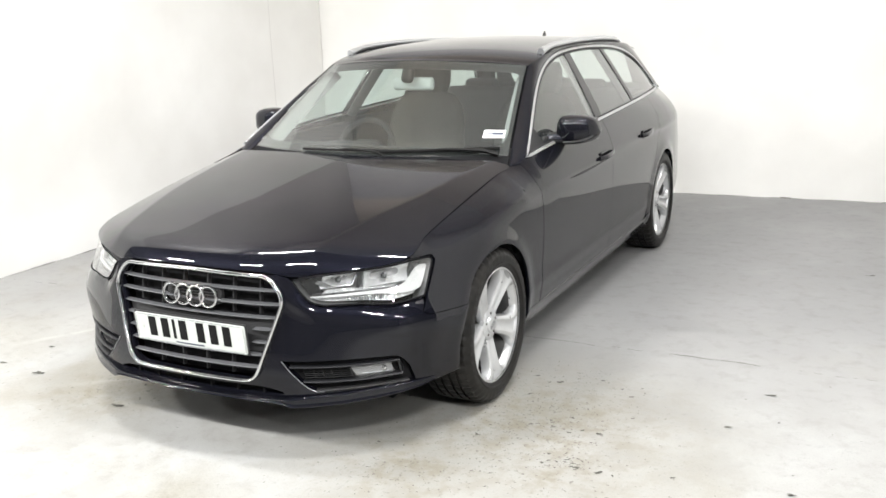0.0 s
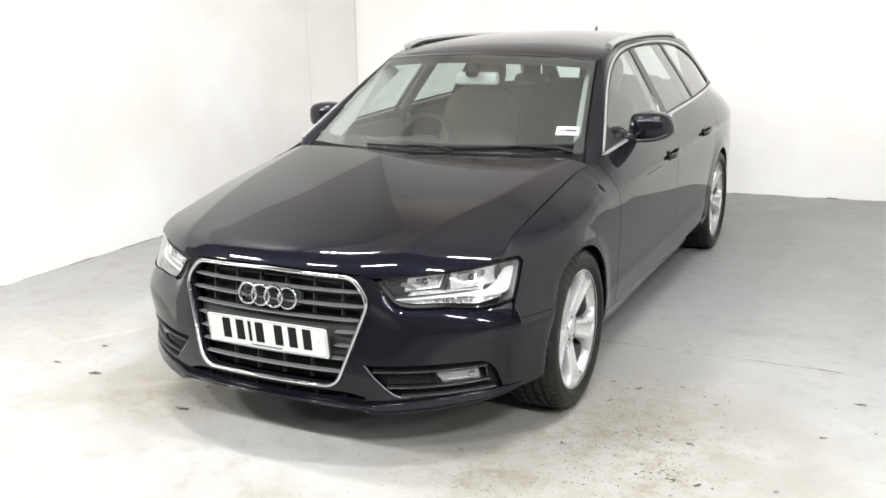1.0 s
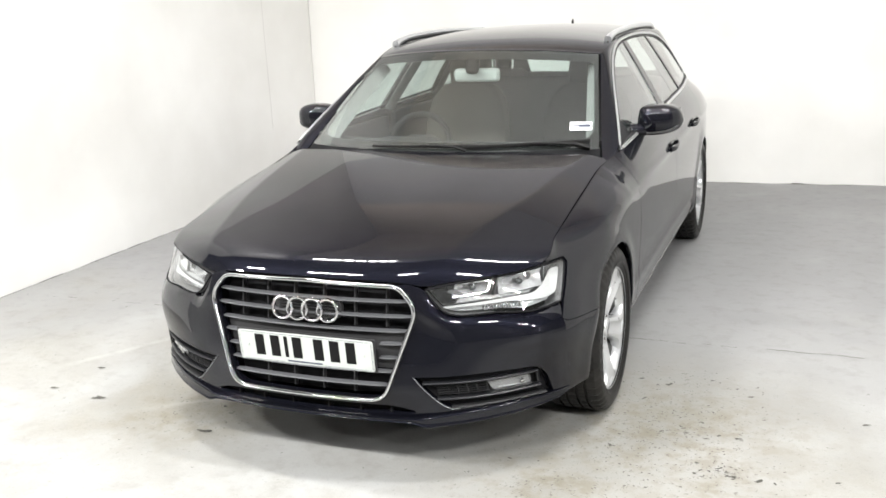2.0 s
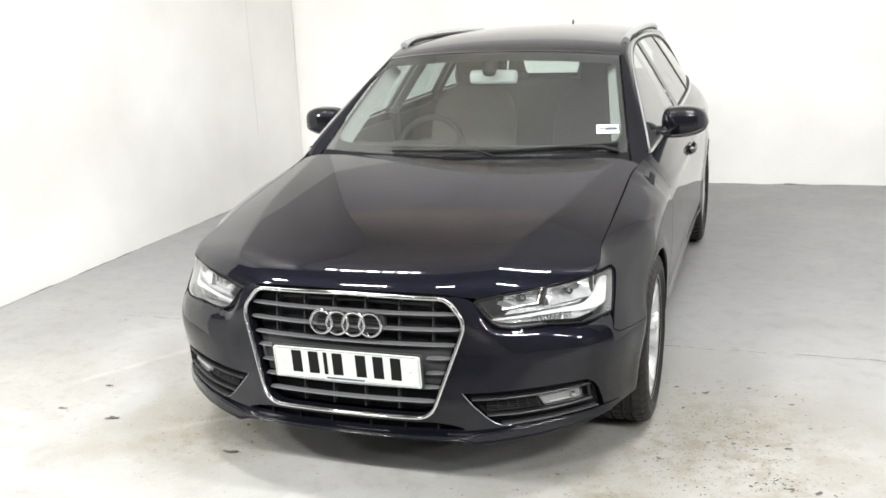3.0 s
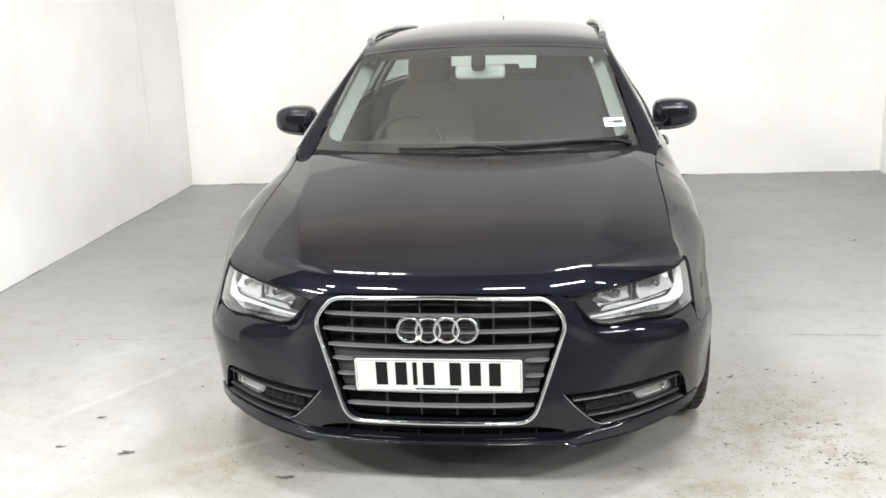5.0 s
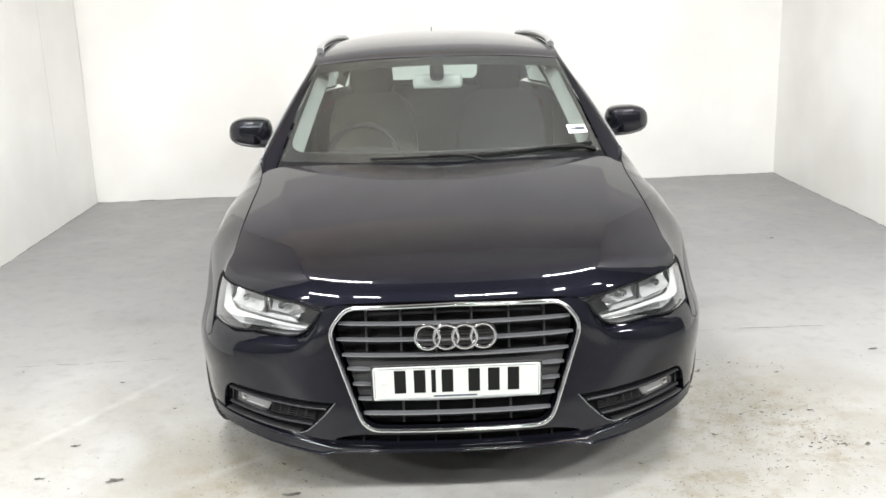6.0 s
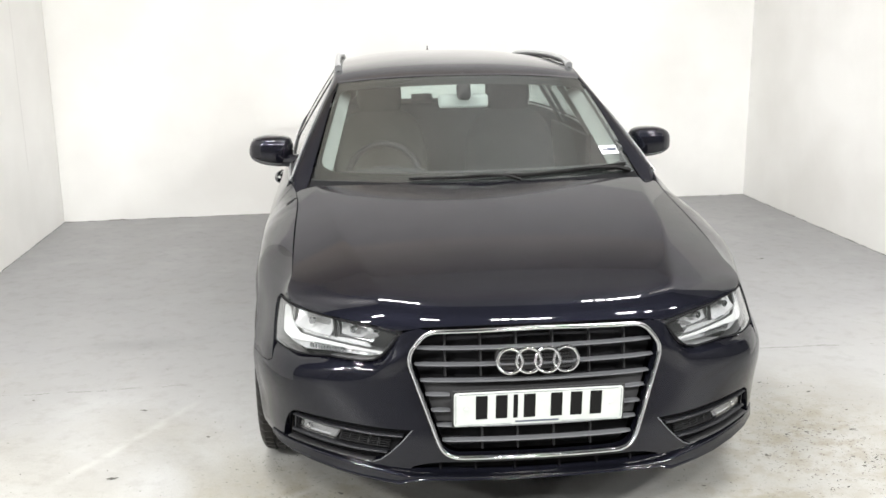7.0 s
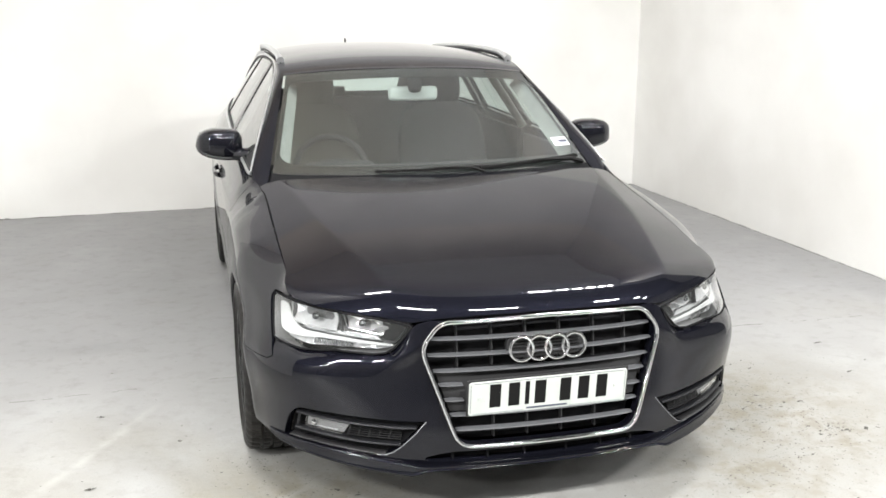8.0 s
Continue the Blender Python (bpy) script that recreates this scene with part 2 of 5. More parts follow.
WIPER = mottled(material("matt_black_wiper", (0.006, 0.006, 0.006), 0.55, Specular_IOR_Level=0.2), (0.005, 0.005, 0.005), (0.008, 0.008, 0.008), 40)
CLOTH = mottled(material("seat_cloth", (0.02, 0.02, 0.021), 0.9), (0.016, 0.016, 0.017), (0.024, 0.024, 0.025), 60)
PILLAR = mottled(grain(material("pillar_trim", (0.3, 0.31, 0.29), 0.8), 500, 0.2), (0.19, 0.20, 0.19), (0.24, 0.25, 0.24), 20)
LEDWHITE = material("daylight_strip", (0.50, 0.51, 0.51), 0.16, 0.0)
REFLECTOR = material("lamp_reflector", (0.8, 0.81, 0.82), 0.12, 1.0)
LAMPGREY = grain(material("lamp_bezel", (0.50, 0.51, 0.52), 0.2, 0.4), 60, 0.6, 0.012, 2)
LAMPBOWL = grain(material("lamp_bowl", (0.80, 0.81, 0.82), 0.14, 0.45), 120, 0.25, 0.004, 2)
LAMPSIDE = grain(material("lamp_inside", (0.16, 0.16, 0.165), 0.3, 0.2), 80, 0.3)
LAMPWALL = grain(material("lamp_wall", (0.036, 0.036, 0.038), 0.3, 0.2), 80, 0.3)
MIRROR = material("mirror_glass", (0.85, 0.86, 0.86), 0.02, 1.0)


def glass(name, tint, haze=0.0, gloss0=0.072):
    """Thin clear glass: see-through, with gloss that grows towards grazing, and a diffuse film for a painted haze."""
    m = bpy.data.materials.new(name)
    m.use_nodes = True
    t = m.node_tree
    t.nodes.remove(t.nodes["Principled BSDF"])
    clear = node(m, "ShaderNodeBsdfTransparent", Color=(*tint, 1))
    shine = node(m, "ShaderNodeBsdfGlossy", Color=(1, 1, 1, 1), Roughness=0.0)
    rim = node(m, "ShaderNodeLayerWeight", Blend=0.5)
    power = node(m, "ShaderNodeMath", operation="POWER")
    power.inputs[1].default_value = 3.6
    wire(m, rim, "Facing", power, 0)
    gloss = node(m, "ShaderNodeMath", operation="MULTIPLY_ADD")
    gloss.inputs[1].default_value, gloss.inputs[2].default_value = 0.9, gloss0
    wire(m, power, "Value", gloss, 0)
    mix = m.node_tree.nodes.new("ShaderNodeMixShader")
    wire(m, gloss, "Value", mix, 0)
    wire(m, clear, "BSDF", mix, 1)
    wire(m, shine, "BSDF", mix, 2)
    last = mix
    # pale diffuse film standing in for the reflected veil over the glass
    if haze:
        film = node(m, "ShaderNodeBsdfDiffuse", Color=(0.53, 0.575, 0.54, 1))
        n = node(m, "ShaderNodeTexNoise", Scale=1.6, Detail=5)
        wire(m, coords(m), "Vector", n, "Vector")
        r = ramp(m, [(0.3, 0.7 * haze), (0.7, 1.3 * haze)])
        wire(m, n, "Fac", r, "Fac")
        last = m.node_tree.nodes.new("ShaderNodeMixShader")
        wire(m, r, "Color", last, 0)
        wire(m, mix, "Shader", last, 1)
        wire(m, film, "BSDF", last, 2)
    wire(m, last, "Shader", t.nodes["Material Output"], "Surface")
    return m


GLASS = glass("window_glass", (0.80, 0.87, 0.845), 0.016, 0.09)
SCREEN = glass("screen_glass", (0.77, 0.87, 0.84), 0.026, 0.11)
LENS = glass("lamp_lens", (0.95, 0.96, 0.96), 0.016)
FOGLENS = glass("fog_lens_clear", (0.85, 0.86, 0.87))


# ---------------------------------------------------------------- the bay: floor, walls, ceiling
def floor_material():
    m = material("painted_concrete", (0.3, 0.3, 0.3), 0.5, Specular_IOR_Level=0.35)
    t, b = m.node_tree, m.node_tree.nodes["Principled BSDF"]
    co = coords(m)
    big = node(m, "ShaderNodeTexNoise", Scale=0.5, Detail=4, Roughness=0.55)
    mid = node(m, "ShaderNodeTexNoise", Scale=2.6, Detail=9, Roughness=0.62)
    fine = node(m, "ShaderNodeTexNoise", Scale=42.0, Detail=6, Roughness=0.7)
    zone = node(m, "ShaderNodeTexNoise", Scale=0.9, Detail=6, Roughness=0.6, Distortion=0.4)
    for n in (big, mid, fine, zone):
        wire(m, co, "Vector", n, "Vector")

    def blend(fac, a, c, kind="MIX"):
        n = node(m, "ShaderNodeMix", data_type="RGBA", blend_type=kind)
        t.links.new(fac, n.inputs[0])
        t.links.new(a, n.inputs[6])
        t.links.new(c, n.inputs[7])
        return n.outputs[2]

    def math2(op, a, c):
        n = node(m, "ShaderNodeMath", operation=op)
        for k, v in enumerate((a, c)):
            if hasattr(v, "node"):
                t.links.new(v, n.inputs[k])
            else:
                n.inputs[k].default_value = v
        return n.outputs[0]

    sep = t.nodes.new("ShaderNodeSeparateXYZ")
    wire(m, co, "Vector", sep, "Vector")
    # the traffic-worn strip across the mouth of the bay, with a ragged edge
    worn = node(m, "ShaderNodeMapRange", From_Min=2.3, From_Max=0.4)
    wire(m, sep, "Y", worn, "Value")
    edge = math2("MULTIPLY_ADD", mid.outputs["Fac"], 1.5)
    edge.node.inputs[2].default_value = -0.75
    worn_f = node(m, "ShaderNodeClamp")
    t.links.new(math2("ADD", worn.outputs["Result"], edge), worn_f.inputs["Value"])
    grey = ramp(m, [(0.3, (0.238, 0.238, 0.240)), (0.7, (0.280, 0.280, 0.282))])
    wire(m, big, "Fac", grey, "Fac")
    pale = ramp(m, [(0.32, (0.276, 0.272, 0.254)), (0.5, (0.315, 0.315, 0.306)), (0.72, (0.342, 0.345, 0.343))])
    wire(m, mid, "Fac", pale, "Fac")
    col = blend(worn_f.outputs[0], grey.outputs["Color"], pale.outputs["Color"])
    # brownish bare patches where the paint has gone
    bare = ramp(m, [(0.52, 0.0), (0.66, 0.75)])
    wire(m, zone, "Fac", bare, "Fac")
    brown = ramp(m, [(0.35, (0.20, 0.188, 0.155)), (0.7, (0.30, 0.288, 0.25))])
    wire(m, fine, "Fac", brown, "Fac")
    col = blend(math2("MULTIPLY", bare.outputs["Color"], worn_f.outputs[0]), col, brown.outputs["Color"])
    # fine pits and scuffs, strongest in the bare patches
    pit = ramp(m, [(0.58, 1.0), (0.72, 0.55)])
    wire(m, fine, "Fac", pit, "Fac")
    col = blend(math2("MULTIPLY", math2("MULTIPLY_ADD", bare.outputs["Color"], 1.0), worn_f.outputs[0]), col, blend(math2("ADD", 1.0, 0.0), col, pit.outputs["Color"], "MULTIPLY"))
    # fine mottling and grit all over
    soil = node(m, "ShaderNodeTexNoise", Scale=11.0, Detail=8, Roughness=0.68)
    grit = node(m, "ShaderNodeTexNoise", Scale=170.0, Detail=3, Roughness=0.6)
    for n in (soil, grit):
        wire(m, co, "Vector", n, "Vector")
    one = math2("ADD", 1.0, 0.0)
    tone = ramp(m, [(0.30, (0.86, 0.855, 0.84)), (0.5, (1, 1, 1)), (0.70, (1.0, 1.0, 1.0))])
    wire(m, soil, "Fac", tone, "Fac")
    col = blend(one, col, tone.outputs["Color"], "MULTIPLY")
    tone = ramp(m, [(0.30, 0.84), (0.48, 1.0)])
    wire(m, grit, "Fac", tone, "Fac")
    col = blend(math2("MULTIPLY", worn_f.outputs[0], 0.8), col, blend(one, col, tone.outputs["Color"], "MULTIPLY"))

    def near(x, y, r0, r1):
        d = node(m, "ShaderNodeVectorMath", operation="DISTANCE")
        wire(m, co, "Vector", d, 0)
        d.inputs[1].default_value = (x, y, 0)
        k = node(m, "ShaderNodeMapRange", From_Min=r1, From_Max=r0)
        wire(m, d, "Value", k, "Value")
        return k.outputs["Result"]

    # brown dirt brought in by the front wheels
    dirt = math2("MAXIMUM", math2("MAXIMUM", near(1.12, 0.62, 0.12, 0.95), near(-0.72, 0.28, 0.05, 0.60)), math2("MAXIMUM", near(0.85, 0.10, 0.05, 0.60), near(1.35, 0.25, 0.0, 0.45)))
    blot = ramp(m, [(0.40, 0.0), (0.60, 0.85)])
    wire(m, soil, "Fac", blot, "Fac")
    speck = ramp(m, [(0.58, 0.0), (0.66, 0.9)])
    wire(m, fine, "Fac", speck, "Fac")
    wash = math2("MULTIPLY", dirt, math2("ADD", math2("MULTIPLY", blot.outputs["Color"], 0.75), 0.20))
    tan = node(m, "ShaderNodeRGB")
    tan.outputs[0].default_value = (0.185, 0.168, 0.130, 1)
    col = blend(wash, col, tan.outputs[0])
    tan = node(m, "ShaderNodeRGB")
    tan.outputs[0].default_value = (0.10, 0.095, 0.082, 1)
    col = blend(math2("MULTIPLY", math2("MULTIPLY", dirt, dirt), speck.outputs["Color"]), col, tan.outputs[0])

    # pale scuffs left by dragged loads
    white = node(m, "ShaderNodeRGB")
    white.outputs[0].default_value = (0.44, 0.437, 0.425, 1)
    for (ax, ay), (bx, by), wide in (((-1.66, 0.45), (-1.20, 1.30), 0.034), ((-1.0, 0.17), (-0.62, 0.47), 0.034)):
        length = math.hypot(bx - ax, by - ay)
        ux, uy = (bx - ax) / length, (by - ay) / length
        px, py = math2("SUBTRACT", sep.outputs["X"], ax), math2("SUBTRACT", sep.outputs["Y"], ay)
        along = math2("ADD", math2("MULTIPLY", px, ux), math2("MULTIPLY", py, uy))
        across = math2("ADD", math2("MULTIPLY", px, -uy), math2("MULTIPLY", py, ux))
        sway = math2("MULTIPLY", math2("SUBTRACT", mid.outputs["Fac"], 0.5), 0.16)
        across = math2("ABSOLUTE", math2("ADD", across, sway), 0.0)
        k = node(m, "ShaderNodeMapRange", From_Min=wide, From_Max=wide * 0.05)
        t.links.new(across, k.inputs["Value"])
        e0 = node(m, "ShaderNodeMapRange", From_Min=0.0, From_Max=0.25)
        t.links.new(along, e0.inputs["Value"])
        e1 = node(m, "ShaderNodeMapRange", From_Min=length, From_Max=length - 0.15)
        t.links.new(along, e1.inputs["Value"])
        f = math2("MULTIPLY", math2("MULTIPLY", k.outputs["Result"], e0.outputs["Result"]), math2("MULTIPLY", e1.outputs["Result"], soil.outputs["Fac"]))
        col = blend(math2("MULTIPLY", f, 0.52), col, white.outputs[0])
    # unseen hall floor, darkened in colour to dim the bumper's reflection
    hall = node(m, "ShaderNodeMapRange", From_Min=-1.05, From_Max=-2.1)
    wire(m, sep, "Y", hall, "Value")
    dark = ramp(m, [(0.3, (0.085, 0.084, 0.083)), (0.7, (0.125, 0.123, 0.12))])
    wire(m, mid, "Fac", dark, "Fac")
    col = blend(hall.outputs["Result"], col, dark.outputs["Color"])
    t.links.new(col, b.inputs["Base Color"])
    rr = ramp(m, [(0.3, 0.42), (0.7, 0.60)])
    wire(m, mid, "Fac", rr, "Fac")
    wire(m, rr, "Color", b, "Roughness")
    bump = node(m, "ShaderNodeBump", Strength=0.05, Distance=0.003)
    wire(m, fine, "Fac", bump, "Height")
    wire(m, bump, "Normal", b, "Normal")
    return m


def wall_material(name, c0, c1):
    m = material(name, c1, 0.6)
    mottled(m, c0, c1, 0.8, 0.5, 0.7)
    grain(m, 40, 0.12, 0.004)
    return m


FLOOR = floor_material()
WALL = wall_material("white_wall_paint", (0.775, 0.768, 0.742), (0.90, 0.898, 0.88))


def reflection_tone_material(name, bare0, bare1, axis_z):
    """Tan over one side of the bay, a lit patch for body reflections put into the colour; on the wall it begins above
    head height.
    """
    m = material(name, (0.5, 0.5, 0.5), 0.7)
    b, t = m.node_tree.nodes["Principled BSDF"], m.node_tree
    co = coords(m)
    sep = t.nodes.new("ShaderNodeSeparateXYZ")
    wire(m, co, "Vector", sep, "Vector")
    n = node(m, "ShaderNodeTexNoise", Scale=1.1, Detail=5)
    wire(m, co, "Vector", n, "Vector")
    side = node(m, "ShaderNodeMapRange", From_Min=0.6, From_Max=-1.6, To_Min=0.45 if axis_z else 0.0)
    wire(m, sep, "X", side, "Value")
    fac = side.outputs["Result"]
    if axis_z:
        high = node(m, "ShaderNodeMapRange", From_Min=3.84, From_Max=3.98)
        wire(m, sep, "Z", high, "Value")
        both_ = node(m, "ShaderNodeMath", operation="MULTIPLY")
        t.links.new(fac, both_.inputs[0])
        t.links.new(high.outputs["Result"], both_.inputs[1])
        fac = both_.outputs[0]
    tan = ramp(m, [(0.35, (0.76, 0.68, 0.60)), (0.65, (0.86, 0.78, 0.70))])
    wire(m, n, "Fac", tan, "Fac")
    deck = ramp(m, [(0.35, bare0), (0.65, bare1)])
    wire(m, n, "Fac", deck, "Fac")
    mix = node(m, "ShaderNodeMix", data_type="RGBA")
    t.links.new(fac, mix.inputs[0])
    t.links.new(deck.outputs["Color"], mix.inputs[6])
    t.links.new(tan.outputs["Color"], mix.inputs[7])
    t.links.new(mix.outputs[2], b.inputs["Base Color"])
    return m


UPPER = reflection_tone_material("upper_wall_reflection_tone", (0.58, 0.57, 0.59), (0.67, 0.66, 0.675), True)
CEIL = reflection_tone_material("ceiling_reflection_tone", (0.80, 0.79, 0.79), (0.87, 0.86, 0.86), False)
HALL = wall_material("hall_grey", (0.08, 0.079, 0.079), (0.12, 0.119, 0.118))
# grey of the unseen upper side wall, set for the bonnet's reflection
SIDEUP = wall_material("side_wall_reflection_grey", (0.48, 0.465, 0.46), (0.57, 0.55, 0.54))
CRACK = material("crack_dirt", (0.10, 0.095, 0.085), 0.9)
TAR = mottled(material("dried_dirt", (0.06, 0.058, 0.055), 0.8), (0.035, 0.034, 0.031), (0.12, 0.115, 0.10), 40)


def slab(name, corners, z0, z1, mat, label, category):
    """An upright or lying slab over a plan outline."""
    n = len(corners)
    v = [(x, y, z0) for x, y in corners] + [(x, y, z1) for x, y in corners]
    f = [tuple(range(n))[::-1], tuple(range(n, 2 * n))] + [(i, (i + 1) % n, n + (i + 1) % n, n + i) for i in range(n)]
    ob = make(name, v, f, mat, None, label, flat=True)
    bm = bmesh.new()
    bm.from_mesh(ob.data)
    bmesh.ops.recalc_face_normals(bm, faces=bm.faces[:])
    bm.to_mesh(ob.data)
    bm.free()
    return tagged(ob, label, category, kind="structure")


HALL_X = 14.0
BL, BR = (-2.87, 5.335), (3.03, 5.655)
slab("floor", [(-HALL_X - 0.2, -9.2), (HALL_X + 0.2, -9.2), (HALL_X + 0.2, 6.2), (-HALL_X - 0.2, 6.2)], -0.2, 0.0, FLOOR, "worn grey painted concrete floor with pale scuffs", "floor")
DADO = 2.75
# upper walls are unseen; their tones paint in the brightness the bonnet reflects
for tag, z0, z1, mat, look_, shade in (("", 0, DADO, WALL, "white painted", "with faint grey scuffs"), ("_upper", DADO, CEILING, UPPER, "reflection-toned tan", "above the white paint")):
    slab("wall_back" + tag, [(BL[0] - 0.2, BL[1]), (BR[0] + 0.2, BR[1] + 0.01), (BR[0] + 0.2, BR[1] + 0.2), (BL[0] - 0.2, BL[1] + 0.2)], z0, z1, mat, look_ + " back wall of the bay " + shade, "wall")
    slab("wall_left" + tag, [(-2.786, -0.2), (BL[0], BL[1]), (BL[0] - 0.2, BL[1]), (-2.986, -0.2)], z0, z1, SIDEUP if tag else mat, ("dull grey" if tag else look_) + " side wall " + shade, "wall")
    slab("wall_right" + tag, [(3.05, 0.9), (3.25, 0.9), (BR[0] + 0.2, BR[1]), (BR[0], BR[1])], z0, z1, mat, look_ + " side wall " + shade, "wall")
# unseen walls added round the hall, kept dark for reflections and less fill
slab("wall_hall_front", [(-HALL_X - 0.2, -9.2), (HALL_X + 0.2, -9.2), (HALL_X + 0.2, -9.0), (-HALL_X - 0.2, -9.0)], 0, CEILING, HALL, "unseen plain grey far wall of the hall", "wall")
slab("wall_hall_west", [(-HALL_X - 0.2, -9.0), (-HALL_X, -9.0), (-HALL_X, 6.2), (-HALL_X - 0.2, 6.2)], 0, CEILING, HALL, "unseen plain grey side wall of the hall", "wall")
slab("wall_hall_east", [(HALL_X, -9.0), (HALL_X + 0.2, -9.0), (HALL_X + 0.2, 6.2), (HALL_X, 6.2)], 0, CEILING, HALL, "unseen plain grey side wall of the hall", "wall")
# unseen ceiling: lit bay and dark hall are put into two tones
BAY_MOUTH = 0.3
slab("ceiling", [(-HALL_X - 0.2, BAY_MOUTH), (HALL_X + 0.2, BAY_MOUTH), (HALL_X + 0.2, 6.2), (-HALL_X - 0.2, 6.2)], CEILING, CEILING + 0.2, CEIL, "unseen bay ceiling toned pale and tan for reflections", "ceiling")
slab("ceiling_hall", [(-HALL_X - 0.2, -9.2), (HALL_X + 0.2, -9.2), (HALL_X + 0.2, BAY_MOUTH), (-HALL_X - 0.2, BAY_MOUTH)], CEILING, CEILING + 0.2, HALL, "unseen hall ceiling toned dark for reflections", "ceiling")

LIGHTBODY = material("light_housing", (0.6, 0.6, 0.6), 0.5)


def glow(strength):
    m = material("light_cell_glow", (0.9, 0.9, 0.9), 0.5)
    b = m.node_tree.nodes["Principled BSDF"]
    b.inputs["Emission Color"].default_value = (1, 0.995, 0.975, 1)
    b.inputs["Emission Strength"].default_value = strength
    return m


GLOWS = {g: glow(g) for g in sorted({g for _, _, g in LIGHTS})}


def louvre_light(x, y, power):
    """A long housing fixed to the ceiling with seven glowing cells."""
    z = CEILING - 0.14
    t = thing("ceiling_light", "white louvred light with glowing cells under the ceiling", "ceiling light", (x, y, z), "lights over the bay")
    part("housing", box((1.52, 0.34, 0.14), (0, 0, 0.07), 0.01), LIGHTBODY, t)
    for k in range(7):
        cx, a, b = (k - 3) * 0.205, 0.0725, 0.12
        make("light_cell", [(cx - a, -b, -0.006), (cx - a, b, -0.006), (cx + a, b, -0.006), (cx + a, -b, -0.006)], [(0, 1, 2, 3)], GLOWS[power], t, "glowing white cell", flat=True)


for x, y, power in LIGHTS:
    louvre_light(x, y, power)


# ---------------------------------------------------------------- the car's body surfaces
# Plan of the body at mid height, from the nose along one side to the tail: half width over length.
NOSE = [(0, 0), (0.2, 0.008), (0.39, 0.038), (0.5, 0.078), (0.6, 0.130), (0.70, 0.20), (0.76, 0.255), (0.81, 0.325), (0.85, 0.42), (0.876, 0.53), (0.892, 0.68)]
FLANK = [(0.899, 0.85), (0.902, 1.2), (0.897, 1.8), (0.891, 2.4), (0.888, 3.0), (0.882, 3.5), (0.864, 3.9), (0.830, 4.2)]
TAIL = [(0.778, 4.42), (0.71, 4.54), (0.6, 4.60), (0.4, 4.635), (0.2, 4.65), (0, 4.655)]
ring = NOSE + FLANK + TAIL
ring = [(-x, y) for x, y in ring[3:0:-1]] + ring + [(-x, y) for x, y in ring[-2:-5:-1]]
ring = np.array(ring)
arc = np.concatenate([[0], np.cumsum(np.linalg.norm(np.diff(ring, axis=0), axis=1))])
arc -= arc[3]
plan_x, plan_y = spline(arc, ring[:, 0]), spline(arc, ring[:, 1])
A_END = arc[-4]
a_tab = np.linspace(0, A_END, 1500)
y_tab = np.maximum.accumulate(plan_y(a_tab))
a_at = lambda y: np.interp(y, y_tab + np.arange(1500) * 1e-9, a_tab)

# outward lean over height for the nose, the corner, the flank and the tail
lean_nose = spline([0.12, 0.2, 0.26, 0.30, 0.37, 0.45, 0.55, 0.60, 0.66, 0.72], [-0.03, 0.012, 0.022, 0.024, 0.018, 0.005, -0.01, -0.016, -0.028, -0.05])
lean_corner = spline([0.12, 0.2, 0.25, 0.35, 0.40, 0.45, 0.50, 0.57, 0.63, 0.69, 0.76, 0.85], [-0.055, -0.010, 0.004, 0.014, 0.021, 0.027, 0.023, -0.006, -0.030, -0.060, -0.11, -0.2])
lean_flank = spline([0.12, 0.17, 0.21, 0.26, 0.33, 0.42, 0.52, 0.62, 0.75, 1.1], [-0.11, -0.075, -0.05, -0.026, -0.014, -0.009, -0.003, 0.0, -0.004, -0.02])
lean_tail = spline([0.12, 0.2, 0.3, 0.5, 0.6, 0.75, 0.95, 1.1], [-0.12, -0.05, 0.0, 0.0, -0.012, -0.04, -0.08, -0.12])


def plan_normal(a):
    e = 1e-3
    dx, dy = plan_x(a + e) - plan_x(a - e), plan_y(a + e) - plan_y(a - e)
    L = np.hypot(dx, dy)
    return dy / L, -dx / L


# inward roll at the shoulder: how far in the top edge lies
edge_in = flow([0.0, 0.29, 0.45, 0.6, 0.8, 1.1, 1.26, 1.45, 2.4, 3.0, 3.8, 4.2, 4.5, 4.66], [-0.05, -0.05, -0.112, -0.134, -0.145, -0.150, -0.137, -0.102, -0.078, -0.084, -0.127, -0.158, -0.15, -0.11])
belt_z = flow([1.20, 1.42, 1.7, 2.37, 3.8, 4.3, 4.66], [0.893, 0.922, 0.944, 0.977, 1.012, 1.0, 0.99])

# bonnet: height over the distance w behind its leading edge
lead_y = spline([0, 0.2, 0.33, 0.42, 0.5, 0.6, 0.7, 0.756, 0.80], [0.032, 0.040, 0.058, 0.085, 0.122, 0.182, 0.262, 0.325, 0.395])
lead_z = flow([0, 0.2, 0.33, 0.42, 0.5, 0.6, 0.68, 0.756, 0.82], [0.690, 0.688, 0.682, 0.669, 0.680, 0.688, 0.694, 0.7065, 0.708])


crease = spline([0.05, 0.15, 0.35, 0.55, 0.75, 1.0, 1.3], [0.438, 0.464, 0.512, 0.562, 0.602, 0.640, 0.692])


main_z = spline([0.0, 0.1, 0.2, 0.3, 0.4, 0.6, 0.8, 1.0, 1.2, 1.6], [0.7300, 0.7560, 0.7805, 0.8030, 0.8235, 0.8580, 0.8880, 0.9150, 0.9395, 0.984])


